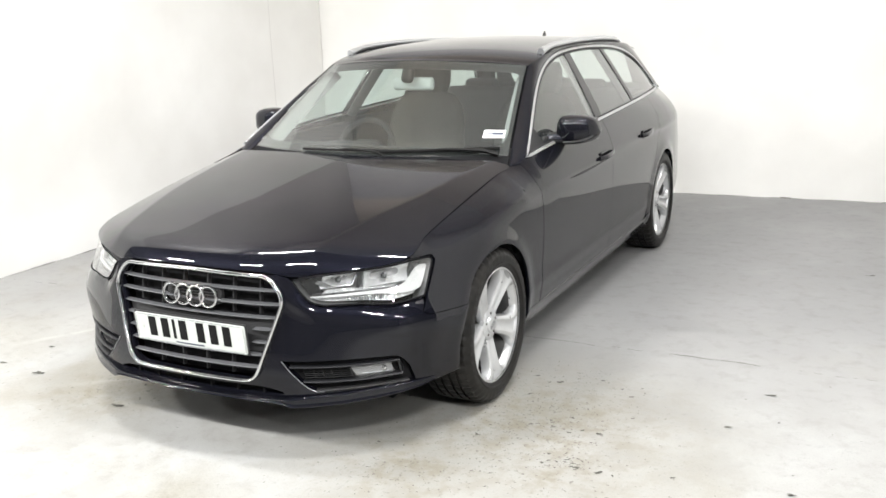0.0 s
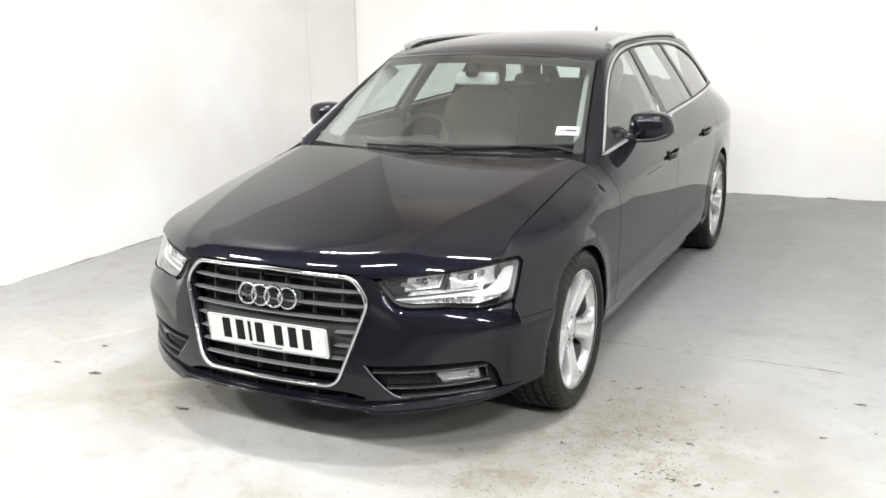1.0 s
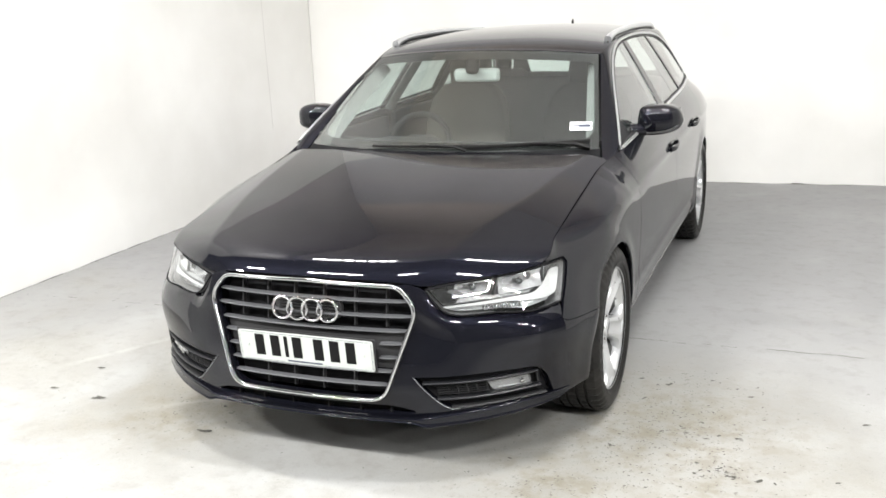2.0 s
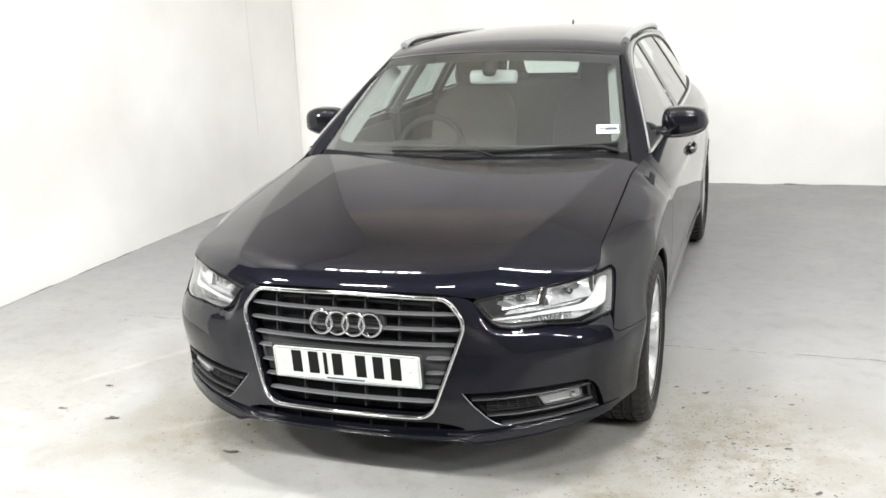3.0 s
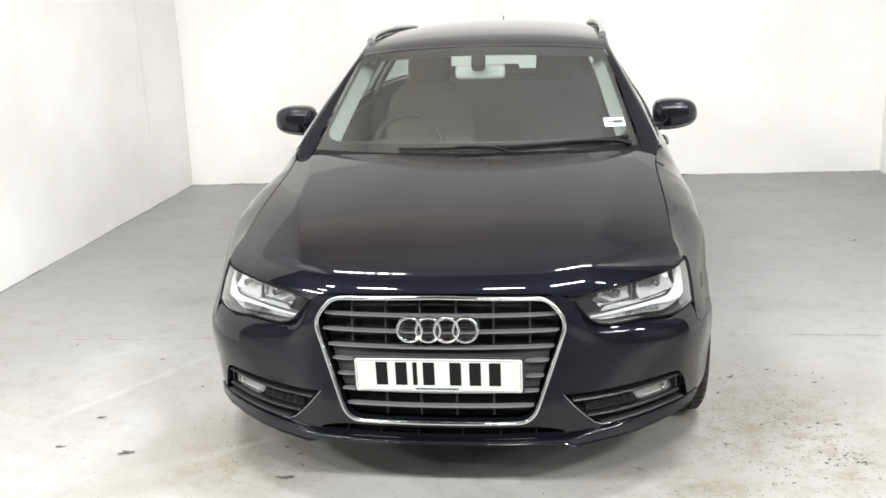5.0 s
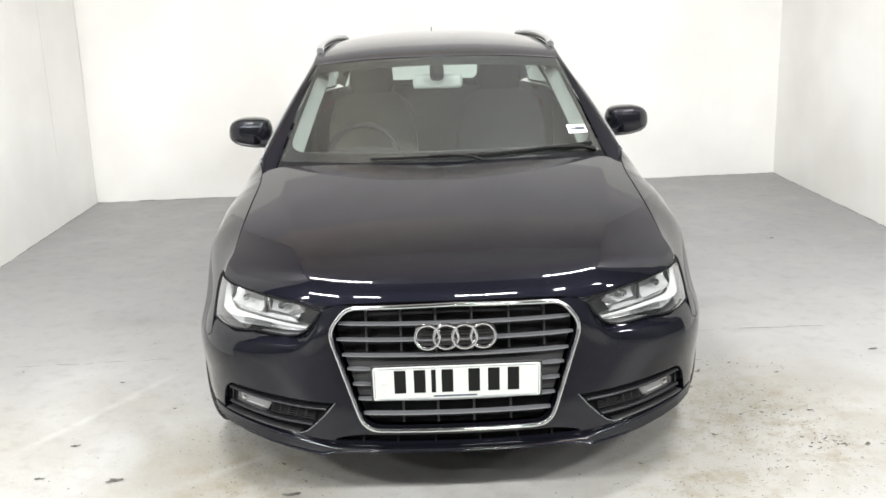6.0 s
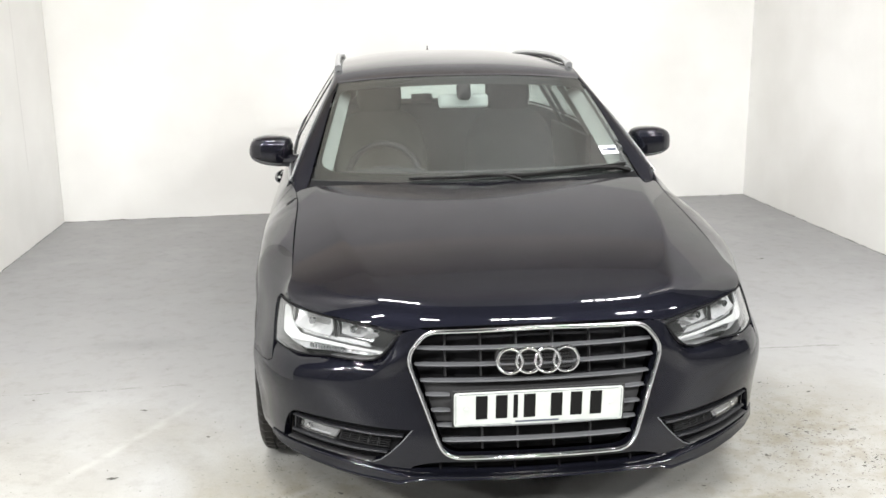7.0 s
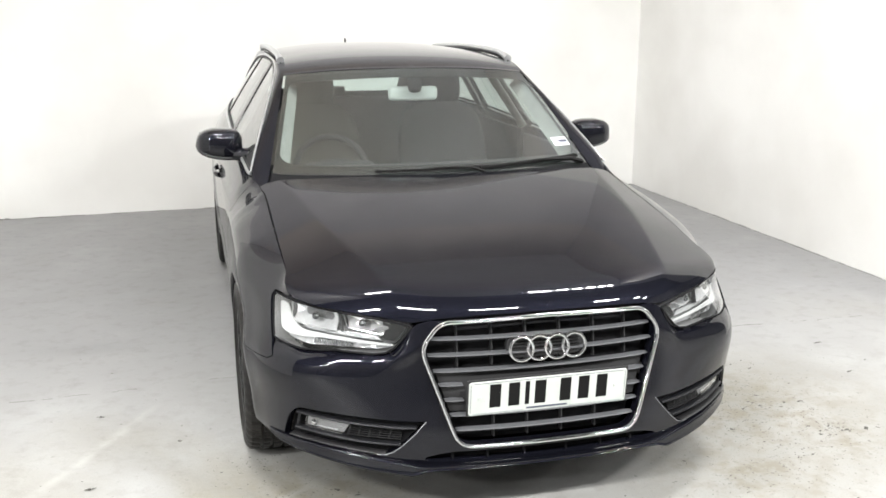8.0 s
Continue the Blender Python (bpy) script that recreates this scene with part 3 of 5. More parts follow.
def bonnet_z(x, y):
    x = np.abs(x)
    front_y = lead_y(np.minimum(x, 0.8))
    d = np.maximum(y - front_y, 0)
    crown = 0.031 * np.minimum(x / 0.75, 1.2) ** 2.3
    # rounded nose: the panel falls to its leading edge
    fold = lambda q: 0.215 * 0.0035 * np.logaddexp(0, (x - crease(q)) / 0.0035)
    deep = main_z(front_y) - crown - fold(front_y) - lead_z(np.minimum(x, 0.82))
    z = main_z(y) - crown - deep * np.exp(-d / 0.028)
    # the folds along the sides: beyond them the panel falls away
    return z - fold(y)


def edge_plan(a):
    nx, ny = plan_normal(a)
    t = edge_in(plan_y(a))
    return plan_x(a) + nx * t, plan_y(a) + ny * t


def top_z(a):
    yp = plan_y(a)
    ex, ey = edge_plan(a)
    z = np.where(yp < 1.28, bonnet_z(ex, ey), 0)
    z1 = belt_z(yp)
    k = smooth(1.08, 1.28, yp)
    return z * (1 - k) + z1 * k


top_tab = top_z(a_tab)


def skin(a, z, off=0.0):
    """The body below the shoulder: a along the plan, z up, off outwards."""
    a, z = np.asarray(a, float), np.asarray(z, float)
    yp = plan_y(a)
    k1, k2, k3 = smooth(0.05, 0.26, yp), smooth(0.36, 0.80, yp), smooth(4.15, 4.55, yp)
    base = lambda q: (lean_nose(q) * (1 - k1) + lean_corner(q) * k1) * (1 - k2) + (lean_flank(q) * (1 - k3) + lean_tail(q) * k3) * k2
    zt = np.interp(a, a_tab, top_tab)
    length = 0.13 + 0.07 * smooth(0.95, 1.45, yp)
    roll = np.clip(1 - (zt - z) / length, 0, 1.3) ** (2.6 - 0.6 * smooth(1.0, 1.4, yp)) * smooth(0.19, 0.27, yp)
    o = base(z) + (edge_in(yp) - base(zt)) * roll
    # crisp shoulder line and lower crease along the doors
    o = o + 0.006 * np.exp(-((z - 0.80 - 0.012 * (yp - 2.3)) / 0.02) ** 2) * smooth(0.9, 1.3, yp) * (1 - smooth(4.0, 4.3, yp))
    o = o + 0.006 * np.exp(-((z - 0.375) / 0.03) ** 2) * smooth(1.1, 1.3, yp) * (1 - smooth(3.1, 3.3, yp))
    # wheel-arch flares
    for yc in (WF, WR):
        r = np.hypot(yp - yc, z - 0.315)
        o = o + 0.010 * np.exp(-((r - 0.34) / 0.05) ** 2) * smooth(0.0, 0.10, r - 0.26)
    nx, ny = plan_normal(a)
    o = o + off
    return np.stack([plan_x(a) + nx * o, yp + ny * o, z + 0 * a], -1)


WF, WR, HUB, TYRE = 0.816, 3.624, 0.320, 0.322


def by_x(x, z):
    """The place on the skin's front half with that x and z."""
    a = np.linspace(0, a_at(0.62), 700)
    xs = np.maximum.accumulate(skin(a, np.full(700, z))[:, 0]) + np.arange(700) * 1e-9
    return (float(np.interp(x, xs, a)), z)


def by_y(y, z):
    a = np.linspace(a_at(0.2), a_at(4.6), 1200)
    ys = np.maximum.accumulate(skin(a, np.full(1200, z))[:, 1]) + np.arange(1200) * 1e-9
    return (float(np.interp(y, ys, a)), z)


# windscreen, roof and side glass
HW0, HW1 = 0.715, 0.585


def screen(q, s):
    """q -1 to 1 across, s 0 (foot) to 1 (top)."""
    q, s = np.asarray(q, float), np.asarray(s, float)
    x = q * (HW0 + (HW1 - HW0) * s)
    y0, y1 = 1.185 + 0.215 * q ** 2, 1.82 + 0.14 * q ** 2
    z0, z1 = 0.935 - 0.008 * q ** 2, 1.335 - 0.035 * q ** 2
    b = 0.014 * 4 * s * (1 - s) * (1 - 0.5 * q ** 2)
    return np.stack([x, y0 + (y1 - y0) * s - 0.5 * b, z0 + (z1 - z0) * s + 0.85 * b], -1)


roof_line = spline([1.82, 1.86, 1.92, 2.02, 2.15, 2.35, 2.6, 2.9, 3.2, 3.5, 3.9, 4.15], [1.333, 1.3465, 1.3625, 1.381, 1.396, 1.409, 1.416, 1.416, 1.409, 1.396, 1.368, 1.336])
roof_half = spline([1.9, 2.2, 2.7, 3.2, 3.7, 4.2], [0.585, 0.592, 0.59, 0.578, 0.555, 0.525])


def roof(q, y):
    q, y = np.asarray(q, float), np.asarray(y, float)
    x = q * roof_half(np.maximum(y, 1.9))
    yy = y + 0.14 * q ** 2 * (1 - smooth(1.82, 3.0, y)) - 0.03 * q ** 2 * smooth(3.4, 4.15, y)
    return np.stack([x, yy, roof_line(y) - (0.035 + 0.018 * smooth(1.82, 2.4, y)) * np.abs(q) ** 2.4], -1)


def cheek(y, z):
    """The side glass plane: x over y and z."""
    y, z = np.asarray(y, float), np.asarray(z, float)
    ex = plan_x(a_at(y)) + edge_in(y)
    dz = z - belt_z(y)
    return np.stack([ex - 0.59 * dz - 0.14 * dz ** 2 * np.sign(dz), y, z], -1)


# outline of the side glass: along the belt, then back over the top
GLASS_END = 4.10
glass_top = spline([1.41, 1.7, 1.95, 2.2, 2.6, 3.0, 3.25, 3.5, 3.66, 3.83, 3.95, 4.05, GLASS_END], [0.930, 1.105, 1.228, 1.305, 1.345, 1.345, 1.334, 1.312, 1.284, 1.230, 1.163, 1.083, 1.024])

# ---------------------------------------------------------------- the car
CAR = thing("estate_car", "dark navy blue estate car parked on concrete floor", "car")


def arch(yc, a0, a1, n=24, r=0.34):
    """Points of a wheel arch between two angles (degrees, 0 to the rear, 90 up)."""
    return [by_y(yc + r * math.cos(radians(t)), 0.315 + r * math.sin(radians(t))) for t in np.linspace(a0, a1, n)]


def belt_edge(y0, y1, n, up=0.0):
    return [(float(a_at(y)), float(np.interp(a_at(y), a_tab, top_tab)) + up) for y in np.linspace(y0, y1, n)]


# grille opening, as half widths over height
GR = rounded([(0.334, 0.673), (0.394, 0.597), (0.289, 0.289), (-0.289, 0.289), (-0.394, 0.597), (-0.334, 0.673)], [0.035, 0.04, 0.05, 0.05, 0.04, 0.035])
GR = np.concatenate([GR, [[0, 0.680]]])
gi = [tuple(p) for p in GR]
GR_RIGHT = [(0, 0.680)] + [p for p in gi[:len(gi) // 2] if p[0] > 0.001] + [(0, 0.289)]

LAMP_LOW = [(0.811, 0.571), (0.775, 0.5635), (0.735, 0.5595), (0.68, 0.5635), (0.635, 0.5695), (0.58, 0.5675), (0.53, 0.567), (0.495, 0.5735), (0.472, 0.587), (0.447, 0.614), (0.43, 0.636), (0.414, 0.656)]
LAMP_TOP = [(0.42, 0.662), (0.5, 0.6765), (0.58, 0.6835), (0.68, 0.6895), (0.757, 0.7025), (0.788, 0.6975), (0.798, 0.684), (0.806, 0.638)]

# ---- front bumper
FOG = rounded([(0.385, 0.3685), (0.42, 0.327), (0.456, 0.290), (0.482, 0.2665), (0.51, 0.254), (0.58, 0.2565), (0.66, 0.261), (0.736, 0.264), (0.794, 0.254), (0.781, 0.331), (0.757, 0.374), (0.66, 0.374), (0.57, 0.372), (0.48, 0.369)], [0, 0, 0, 0.01, 0.01, 0, 0, 0, 0.006, 0.02, 0.022, 0, 0, 0], 4)
SLOT = [(0.0, 0.2345), (0.36, 0.2365), (0.392, 0.243), (0.385, 0.252), (0.345, 0.263), (0.30, 0.269), (0.0, 0.270)]
low = [by_x(x, z) for x, z in [(0, 0.224), (0.2, 0.222), (0.40, 0.218), (0.55, 0.222), (0.70, 0.231), (0.80, 0.238)]] + [by_y(0.40, 0.243), by_y(0.485, 0.248)]
shut = [by_y(0.45, 0.499), by_x(0.835, 0.506), by_x(0.818, 0.52)]
bumper_line = low + arch(WF, 180, 148, 8) + shut + [by_x(x, z) for x, z in LAMP_LOW] + [by_x(0.400, 0.666), by_x(0.36, 0.677)] + [by_x(x, z) for x, z in GR_RIGHT[1:]] + [by_x(*p) for p in SLOT[::-1]]
low_a, low_z = np.array(sorted(by_x(x, z) for x, z in LAMP_LOW)).T
ridge_a, ridge_z = by_x(0.43, 0.575)[0], 0.575


def bumper_skin(a, z):
    """The skin with a rounded shoulder under the headlamps and a ridge beside the grille."""
    a, z = np.asarray(a, float), np.asarray(z, float)
    d = np.clip(np.interp(a, low_a, low_z) - z, 0, 1)
    inner = smooth(low_a[0] - 0.01, low_a[0] + 0.06, a)
    o = -0.016 * np.exp(-(d / 0.017) ** 1.5) * inner
    along, across = (a - ridge_a) * 0.79 - (z - ridge_z) * 0.61, (a - ridge_a) * 0.61 + (z - ridge_z) * 0.79
    o = o + 0.007 * np.exp(-(across / 0.022) ** 2) * np.exp(-(along / 0.06) ** 2)
    return skin(a, z, o)


bumper = both("front_bumper", bumper_skin, bumper_line, PAINT, CAR, holes=[[by_x(*p) for p in FOG]], step=0.0125, rim=0.03)

# lower lip: a ledge under the whole nose, with a knuckle where its thin middle meets the deeper blades
LIP = [(0.0, 0.221, 0.020, 0.011), (0.12, 0.221, 0.0205, 0.011), (0.24, 0.221, 0.022, 0.011), (0.34, 0.221, 0.024, 0.012), (0.385, 0.219, 0.027, 0.016), (0.405, 0.216, 0.030, 0.026), (0.425, 0.2145, 0.027, 0.036), (0.47, 0.2185, 0.022, 0.039), (0.53, 0.2240, 0.020, 0.041), (0.60, 0.2300, 0.019, 0.041), (0.68, 0.2375, 0.018, 0.039), (0.75, 0.2435, 0.016, 0.034), (0.80, 0.2485, 0.012, 0.024), (0.83, 0.2525, 0.006, 0.013)]
LIP_SECTION = ((-0.015, 0.5), (0.30, 0.5), (0.58, 0.49), (0.74, 0.46), (0.82, 0.41), (0.86, 0.34), (0.865, 0.26), (0.855, 0.14), (0.86, 0.0), (0.88, -0.13), (0.93, -0.26), (0.985, -0.35), (1.02, -0.41), (1.02, -0.46), (0.96, -0.495), (0.80, -0.5), (0.45, -0.5), (-0.03, -0.5))


def lip_rows(rows):
    out = []
    for x, z, off, h in rows:
        a, _ = by_x(x, z)
        p, n = skin(a, z), np.array([*plan_normal(a), 0.0])
        out.append([p + n * o * (off if o > 0 else 1) + np.array([0, 0, k * h]) for o, k in LIP_SECTION])
    return np.array(out)


P = lip_rows(LIP)
P = np.concatenate([P[:0:-1] * np.array([-1, 1, 1]), P])
v, f = grid_data(P)
m = P.shape[1]
f += [(i * m, i * m + m - 1, (i + 1) * m + m - 1, (i + 1) * m) for i in range(len(P) - 1)]
bm = bmesh.new()
vs = [bm.verts.new(q) for q in v]
for q in f:
    bm.faces.new([vs[k] for k in q])
bmesh.ops.recalc_face_normals(bm, faces=bm.faces[:])
lip = part("lower_lip", bm, PAINT, bumper, "thin painted ledge")
lip.data.set_sharp_from_angle(angle=radians(70))


def on_skin(off):
    return lambda a, z: skin(a, z, off)


both("lower_intake", on_skin(-0.045), [by_x(0, 0.222), by_x(0.40, 0.222), by_x(0.40, 0.282), by_x(0, 0.282)], DARK, bumper, "black lower air slot", step=0.03, rim=0)
for x in (-0.30, -0.19, -0.07, 0.07, 0.19, 0.30):
    part("intake_divider", box((0.006, 0.02, 0.034), (x, skin(*by_x(abs(x), 0.252))[1] + 0.025, 0.252), 0.002), DARK, bumper)


# ---- fog lamp recesses
def skin_line(pts, off, n=14):
    u = np.linspace(0, 1, n)
    px, pz = [np.interp(u, np.linspace(0, 1, len(pts)), [p[k] for p in pts]) for k in (0, 1)]
    return [skin(*by_x(x, z), off) for x, z in zip(px, pz)]


for s in (1, -1):
    rec = panel("fog_recess", on_skin(-0.036), [by_x(*p) for p in FOG], DARK, bumper, "black recess with bars", side=s, step=0.02, rim=0)
    for pts, r in (([(0.415, 0.345), (0.50, 0.345), (0.60, 0.347), (0.69, 0.351), (0.757, 0.353)], 0.0050), ([(0.462, 0.291), (0.55, 0.2905), (0.65, 0.2925), (0.762, 0.2985)], 0.0055)):
        tube("recess_bar", skin_line(pts, -0.012), 0.013, BARGREY, rec, ry=r, side=s, n=10)
    tube("recess_bar", skin_line([(0.757, 0.352), (0.762, 0.299)], -0.016, 5), 0.010, BARGREY, rec, ry=0.004, side=s, n=8, up=(1, 0, 0))
    tube("recess_ledge", skin_line([(0.505, 0.2585), (0.60, 0.2625), (0.70, 0.267), (0.775, 0.268)], -0.010), 0.016, BLACK, rec, ry=0.004, side=s, n=8)
    for k in range(6):
        z = 0.300 + 0.0075 * k
        tube("mesh_rib", skin_line([(0.455 + 0.25 * (0.338 - z), z), (0.612 + 0.25 * (0.338 - z), z + 0.001)], -0.026, 6), 0.004, BLACK, rec, ry=0.0016, side=s, n=5)
    for k in range(5):
        x = 0.49 + 0.03 * k
        tube("mesh_rib", skin_line([(x + 0.012, 0.297), (x, 0.340)], -0.026, 4), 0.0016, BLACK, rec, ry=0.003, side=s, n=5, up=(1, 0, 0))
    FL = rounded([(0.634, 0.3015), (0.741, 0.3045), (0.735, 0.342), (0.614, 0.337)], 0.007, 4)
    fog = panel("fog_lamp", on_skin(-0.026), [by_x(*p) for p in FL], FOGGREY, bumper, "clear fog lamp with chrome bowl", side=s, step=0.02, rim=0.01)
    panel("fog_lens", on_skin(-0.012), [by_x(*p) for p in FL], FOGLENS, fog, side=s, step=0.02, rim=0.006).visible_shadow = False
    # ribbed chrome bowl: a shallow trough with a bulb cap
    us, vs_ = np.linspace(0, 1, 25), np.linspace(0, 1, 9)
    P = np.array([[skin(*by_x(0.650 + 0.078 * u, 0.3075 + 0.028 * w), -0.0235 - 0.010 * (1 - (2 * w - 1) ** 2) - 0.0012 * math.cos(44 * u)) for w in vs_] for u in us])
    v, f = grid_data(P * np.array([s, 1, 1]))
    make("fog_bowl", v, f if s > 0 else [q[::-1] for q in f], LAMPBOWL, fog, "ribbed chrome bowl")
    c = skin(*by_x(0.715, 0.322), -0.020)
    bm = bmesh.new()
    bmesh.ops.create_uvsphere(bm, u_segments=14, v_segments=8, radius=0.010)
    bmesh.ops.transform(bm, matrix=pose(s * c[0], c[1], c[2]), verts=bm.verts)
    part("bulb_cap", bm, CHROME, fog)
    # thin grey line painting in the highlight along the recess's body edge
    tube("recess_edge_glint", [skin(*by_x(x, z), 0.001) for x, z in [(0.385, 0.3685), (0.42, 0.327), (0.456, 0.290), (0.482, 0.2665), (0.505, 0.2555), (0.53, 0.2545)]], 0.0017, SLAT, bumper, side=s, n=6)

# ---- grille
grille = both("grille", on_skin(-0.055), [by_x(x, z) for x, z in GR_RIGHT], DARK, CAR, "black grille with grey bars and chrome surround", step=0.04, rim=0)
frame_pts = np.array([skin(*by_x(abs(x), z), 0.010) * np.array([1 if x >= 0 else -1, 1, 1]) for x, z in dense(GR, 0.012)])
tube("grille_frame", frame_pts, 0.0072, CHROME, grille, "bright chrome surround", ry=0.0105, closed=True, n=10, up=(0, -1, 0))


def grille_half(z):
    ps = sorted([p for p in GR_RIGHT if 0.0005 < p[0]], key=lambda p: p[1])
    return float(np.interp(z, [p[1] for p in ps if p[1] < 0.67], [p[0] for p in ps if p[1] < 0.67])) - 0.012


def slat(z, x0, x1, name="slat"):
    xs = np.linspace(x0, x1, 24)
    c = np.array([skin(*by_x(abs(x), z), 0.0) * np.array([1 if x >= 0 else -1, 1, 1]) for x in xs])
    # section of a bar: a sloping face above a thin nose and an undercut
    sec = [(-0.022, 0.0048), (-0.010, 0.0042), (-0.002, 0.0010), (-0.002, -0.0040), (-0.010, -0.0058), (-0.022, -0.005)]
    end = np.minimum(1, (np.minimum(xs - x0, x1 - xs) + 0.006) / 0.03)
    P = np.array([[(c[i, 0], c[i, 1] - o, c[i, 2] + h * 0.8 * (0.35 + 0.65 * end[i])) for o, h in sec] for i in range(len(xs))])
    v, f = grid_data(P)
    m = len(sec)
    f += [(i * m, i * m + m - 1, (i + 1) * m + m - 1, (i + 1) * m) for i in range(len(xs) - 1)] + [tuple(range(m)), tuple((len(xs) - 1) * m + k for k in range(m))[::-1]]
    ob = make(name, v, f, SLAT, grille)
    bm = bmesh.new()
    bm.from_mesh(ob.data)
    bmesh.ops.recalc_face_normals(bm, faces=bm.faces[:])
    bm.to_mesh(ob.data)
    bm.free()
    ob.data.set_sharp_from_angle(angle=radians(30))


for z in (0.619, 0.569, 0.520, 0.384, 0.338):
    h = grille_half(z)
    slat(z, -h, h)
for z in (0.477, 0.430):
    h = grille_half(z)
    slat(z, 0.268, h)
    slat(z, -h, -0.268)
both("plate_backing", on_skin(-0.026), [by_x(x, z) for x, z in [(0, 0.39), (grille_half(0.39), 0.39), (grille_half(0.515), 0.515), (0, 0.515)]], BLACK, grille, "dark grey plastic plate panel", step=0.04, rim=0.01)
for x in (-0.283, -0.172, -0.061, 0.054, 0.172, 0.287):
    for z0, z1 in ((0.525, 0.668), (0.30, 0.38)):
        if abs(x) > 0.25 and z0 < 0.4:
            continue
        p = [skin(*by_x(abs(x), z), -0.036) * np.array([1 if x >= 0 else -1, 1, 1]) for z in np.linspace(z0, z1, 5)]
        tube("grille_divider", p, 0.0035, BLACK, grille, ry=0.012, n=6, up=(0, 1, 0))

# four linked rings on a dark backing
badge = both("badge", on_skin(-0.012), [by_x(x, z) for x, z in rounded([(0, 0.548), (0.128, 0.548), (0.128, 0.618), (0, 0.618)], [0.0001, 0.034, 0.034, 0.0001])], BLACK, grille, "four linked chrome rings", step=0.03, rim=0.02)
for k in range(5):
    z = 0.562 + 0.0105 * k
    tube("badge_rib", [skin(*by_x(abs(x), z), -0.008) * np.array([1 if x >= 0 else -1, 1, 1]) for x in np.linspace(-0.112, 0.112, 9)], 0.004, BLACK, badge, ry=0.002, n=5)
for k in range(4):
    x0 = (k - 1.5) * 0.0575
    ang = np.linspace(0, 2 * np.pi, 48, endpoint=False)
    c = skin(*by_x(abs(x0), 0.583), 0.012)
    p = [(x0 + 0.0375 * math.cos(t), c[1] + 0.12 * (0.0375 * math.sin(t)) + (0.0015 if k % 2 else 0), 0.583 + 0.0375 * math.sin(t)) for t in ang]
    tube("badge_ring", p, 0.0055, CHROME, badge, closed=True, n=10, up=(0, -1, 0))

# number plate: the characters as plain bars
PT = pose(0, -0.0135, 0.4405, 6, 0, 0)
plate_bm = box((0.52, 0.006, 0.111), (0, 0, 0), 0.0)
bmesh.ops.bevel(plate_bm, geom=[e for e in plate_bm.edges if abs((e.verts[0].co - e.verts[1].co).y) > 0.003], offset=0.008, segments=4, profile=0.5, affect="EDGES")
bmesh.ops.transform(plate_bm, matrix=PT, verts=plate_bm.verts)
plate = part("number_plate", plate_bm, PLATE, CAR, "white number plate with plain black bars")
back_bm = box((0.532, 0.006, 0.123), (0, 0.005, 0), 0.002)
bmesh.ops.transform(back_bm, matrix=PT, verts=back_bm.verts)
part("plate_frame", back_bm, BLACK, plate)


def plate_bar(x, z, w, h, mat=INK):
    bm = box((w, 0.0012, h), (x, -0.0036, z), 0.0004, 1)
    bmesh.ops.transform(bm, matrix=PT, verts=bm.verts)
    part("plate_mark", bm, mat, plate, smoothed=False)


x = -0.201
for k, wide in enumerate((0.05, 0.05, 0.014, 0.05, 0.05, 0.05, 0.05)):
    x += 0.022 if k == 4 else 0
    plate_bar(x + wide / 2, 0.006, max(wide - 0.014, 0.014), 0.079)
    x += wide + 0.011
plate_bar(-0.005, -0.0465, 0.135, 0.006, INKBLUE)
for z in (0.0515, -0.0520):
    plate_bar(0.0, z, 0.49, 0.0012, INKBLUE) if z > 0 else (plate_bar(-0.165, z, 0.165, 0.0012, INKBLUE), plate_bar(0.16, z, 0.175, 0.0012, INKBLUE))
for xx in (-0.2545, 0.2545):
    plate_bar(xx, 0, 0.0012, 0.095, INKBLUE)

for xx in (-0.225, 0.222):
    bm = bmesh.new()
    bmesh.ops.create_cone(bm, cap_ends=True, segments=14, radius1=0.006, radius2=0.005, depth=0.003)
    bmesh.ops.transform(bm, matrix=PT @ pose(xx, -0.0045, 0.002, 90, 0, 0), verts=bm.verts)
    part("screw_cap", bm, PLATE, plate)

# ---- bonnet
edge = [tuple(float(k) for k in edge_plan(a)) for a in np.linspace(a_at(0.295), a_at(1.27), 40)]
rear = [(x, 1.185 + 0.03 + 0.115 * (x / 0.75) ** 2 - 0.045) for x in np.linspace(0.745, 0, 20)]
front = [(float(x), float(lead_y(x)) + 0.0) for x in np.linspace(0, 0.75, 40)]


def to_w(x, y):
    d = max(y - float(lead_y(min(x, 0.8))), 0)
    return (d + math.sqrt(d * d + 0.32 * d)) / 2


def bonnet_surface(x, w):
    d = w * np.abs(w) / (np.abs(w) + 0.08)
    y = lead_y(np.clip(np.abs(x), 0, 0.8)) + d
    return np.stack([x, y, bonnet_z(x, y) + np.where(w < 0, 0.7 * w, 0)], -1)


UPWARD = lambda p: np.stack([0 * p[:, 0], 0 * p[:, 0] - 0.15, 0 * p[:, 0] + 1], -1)
bonnet = both("bonnet", bonnet_surface, [(x, to_w(x, y)) for x, y in front] + [(x, to_w(x, y)) for x, y in edge] + [(x, to_w(x, y)) for x, y in rear], PAINT, CAR, step=0.012, rim=0.016, out=UPWARD, gap=0.0)

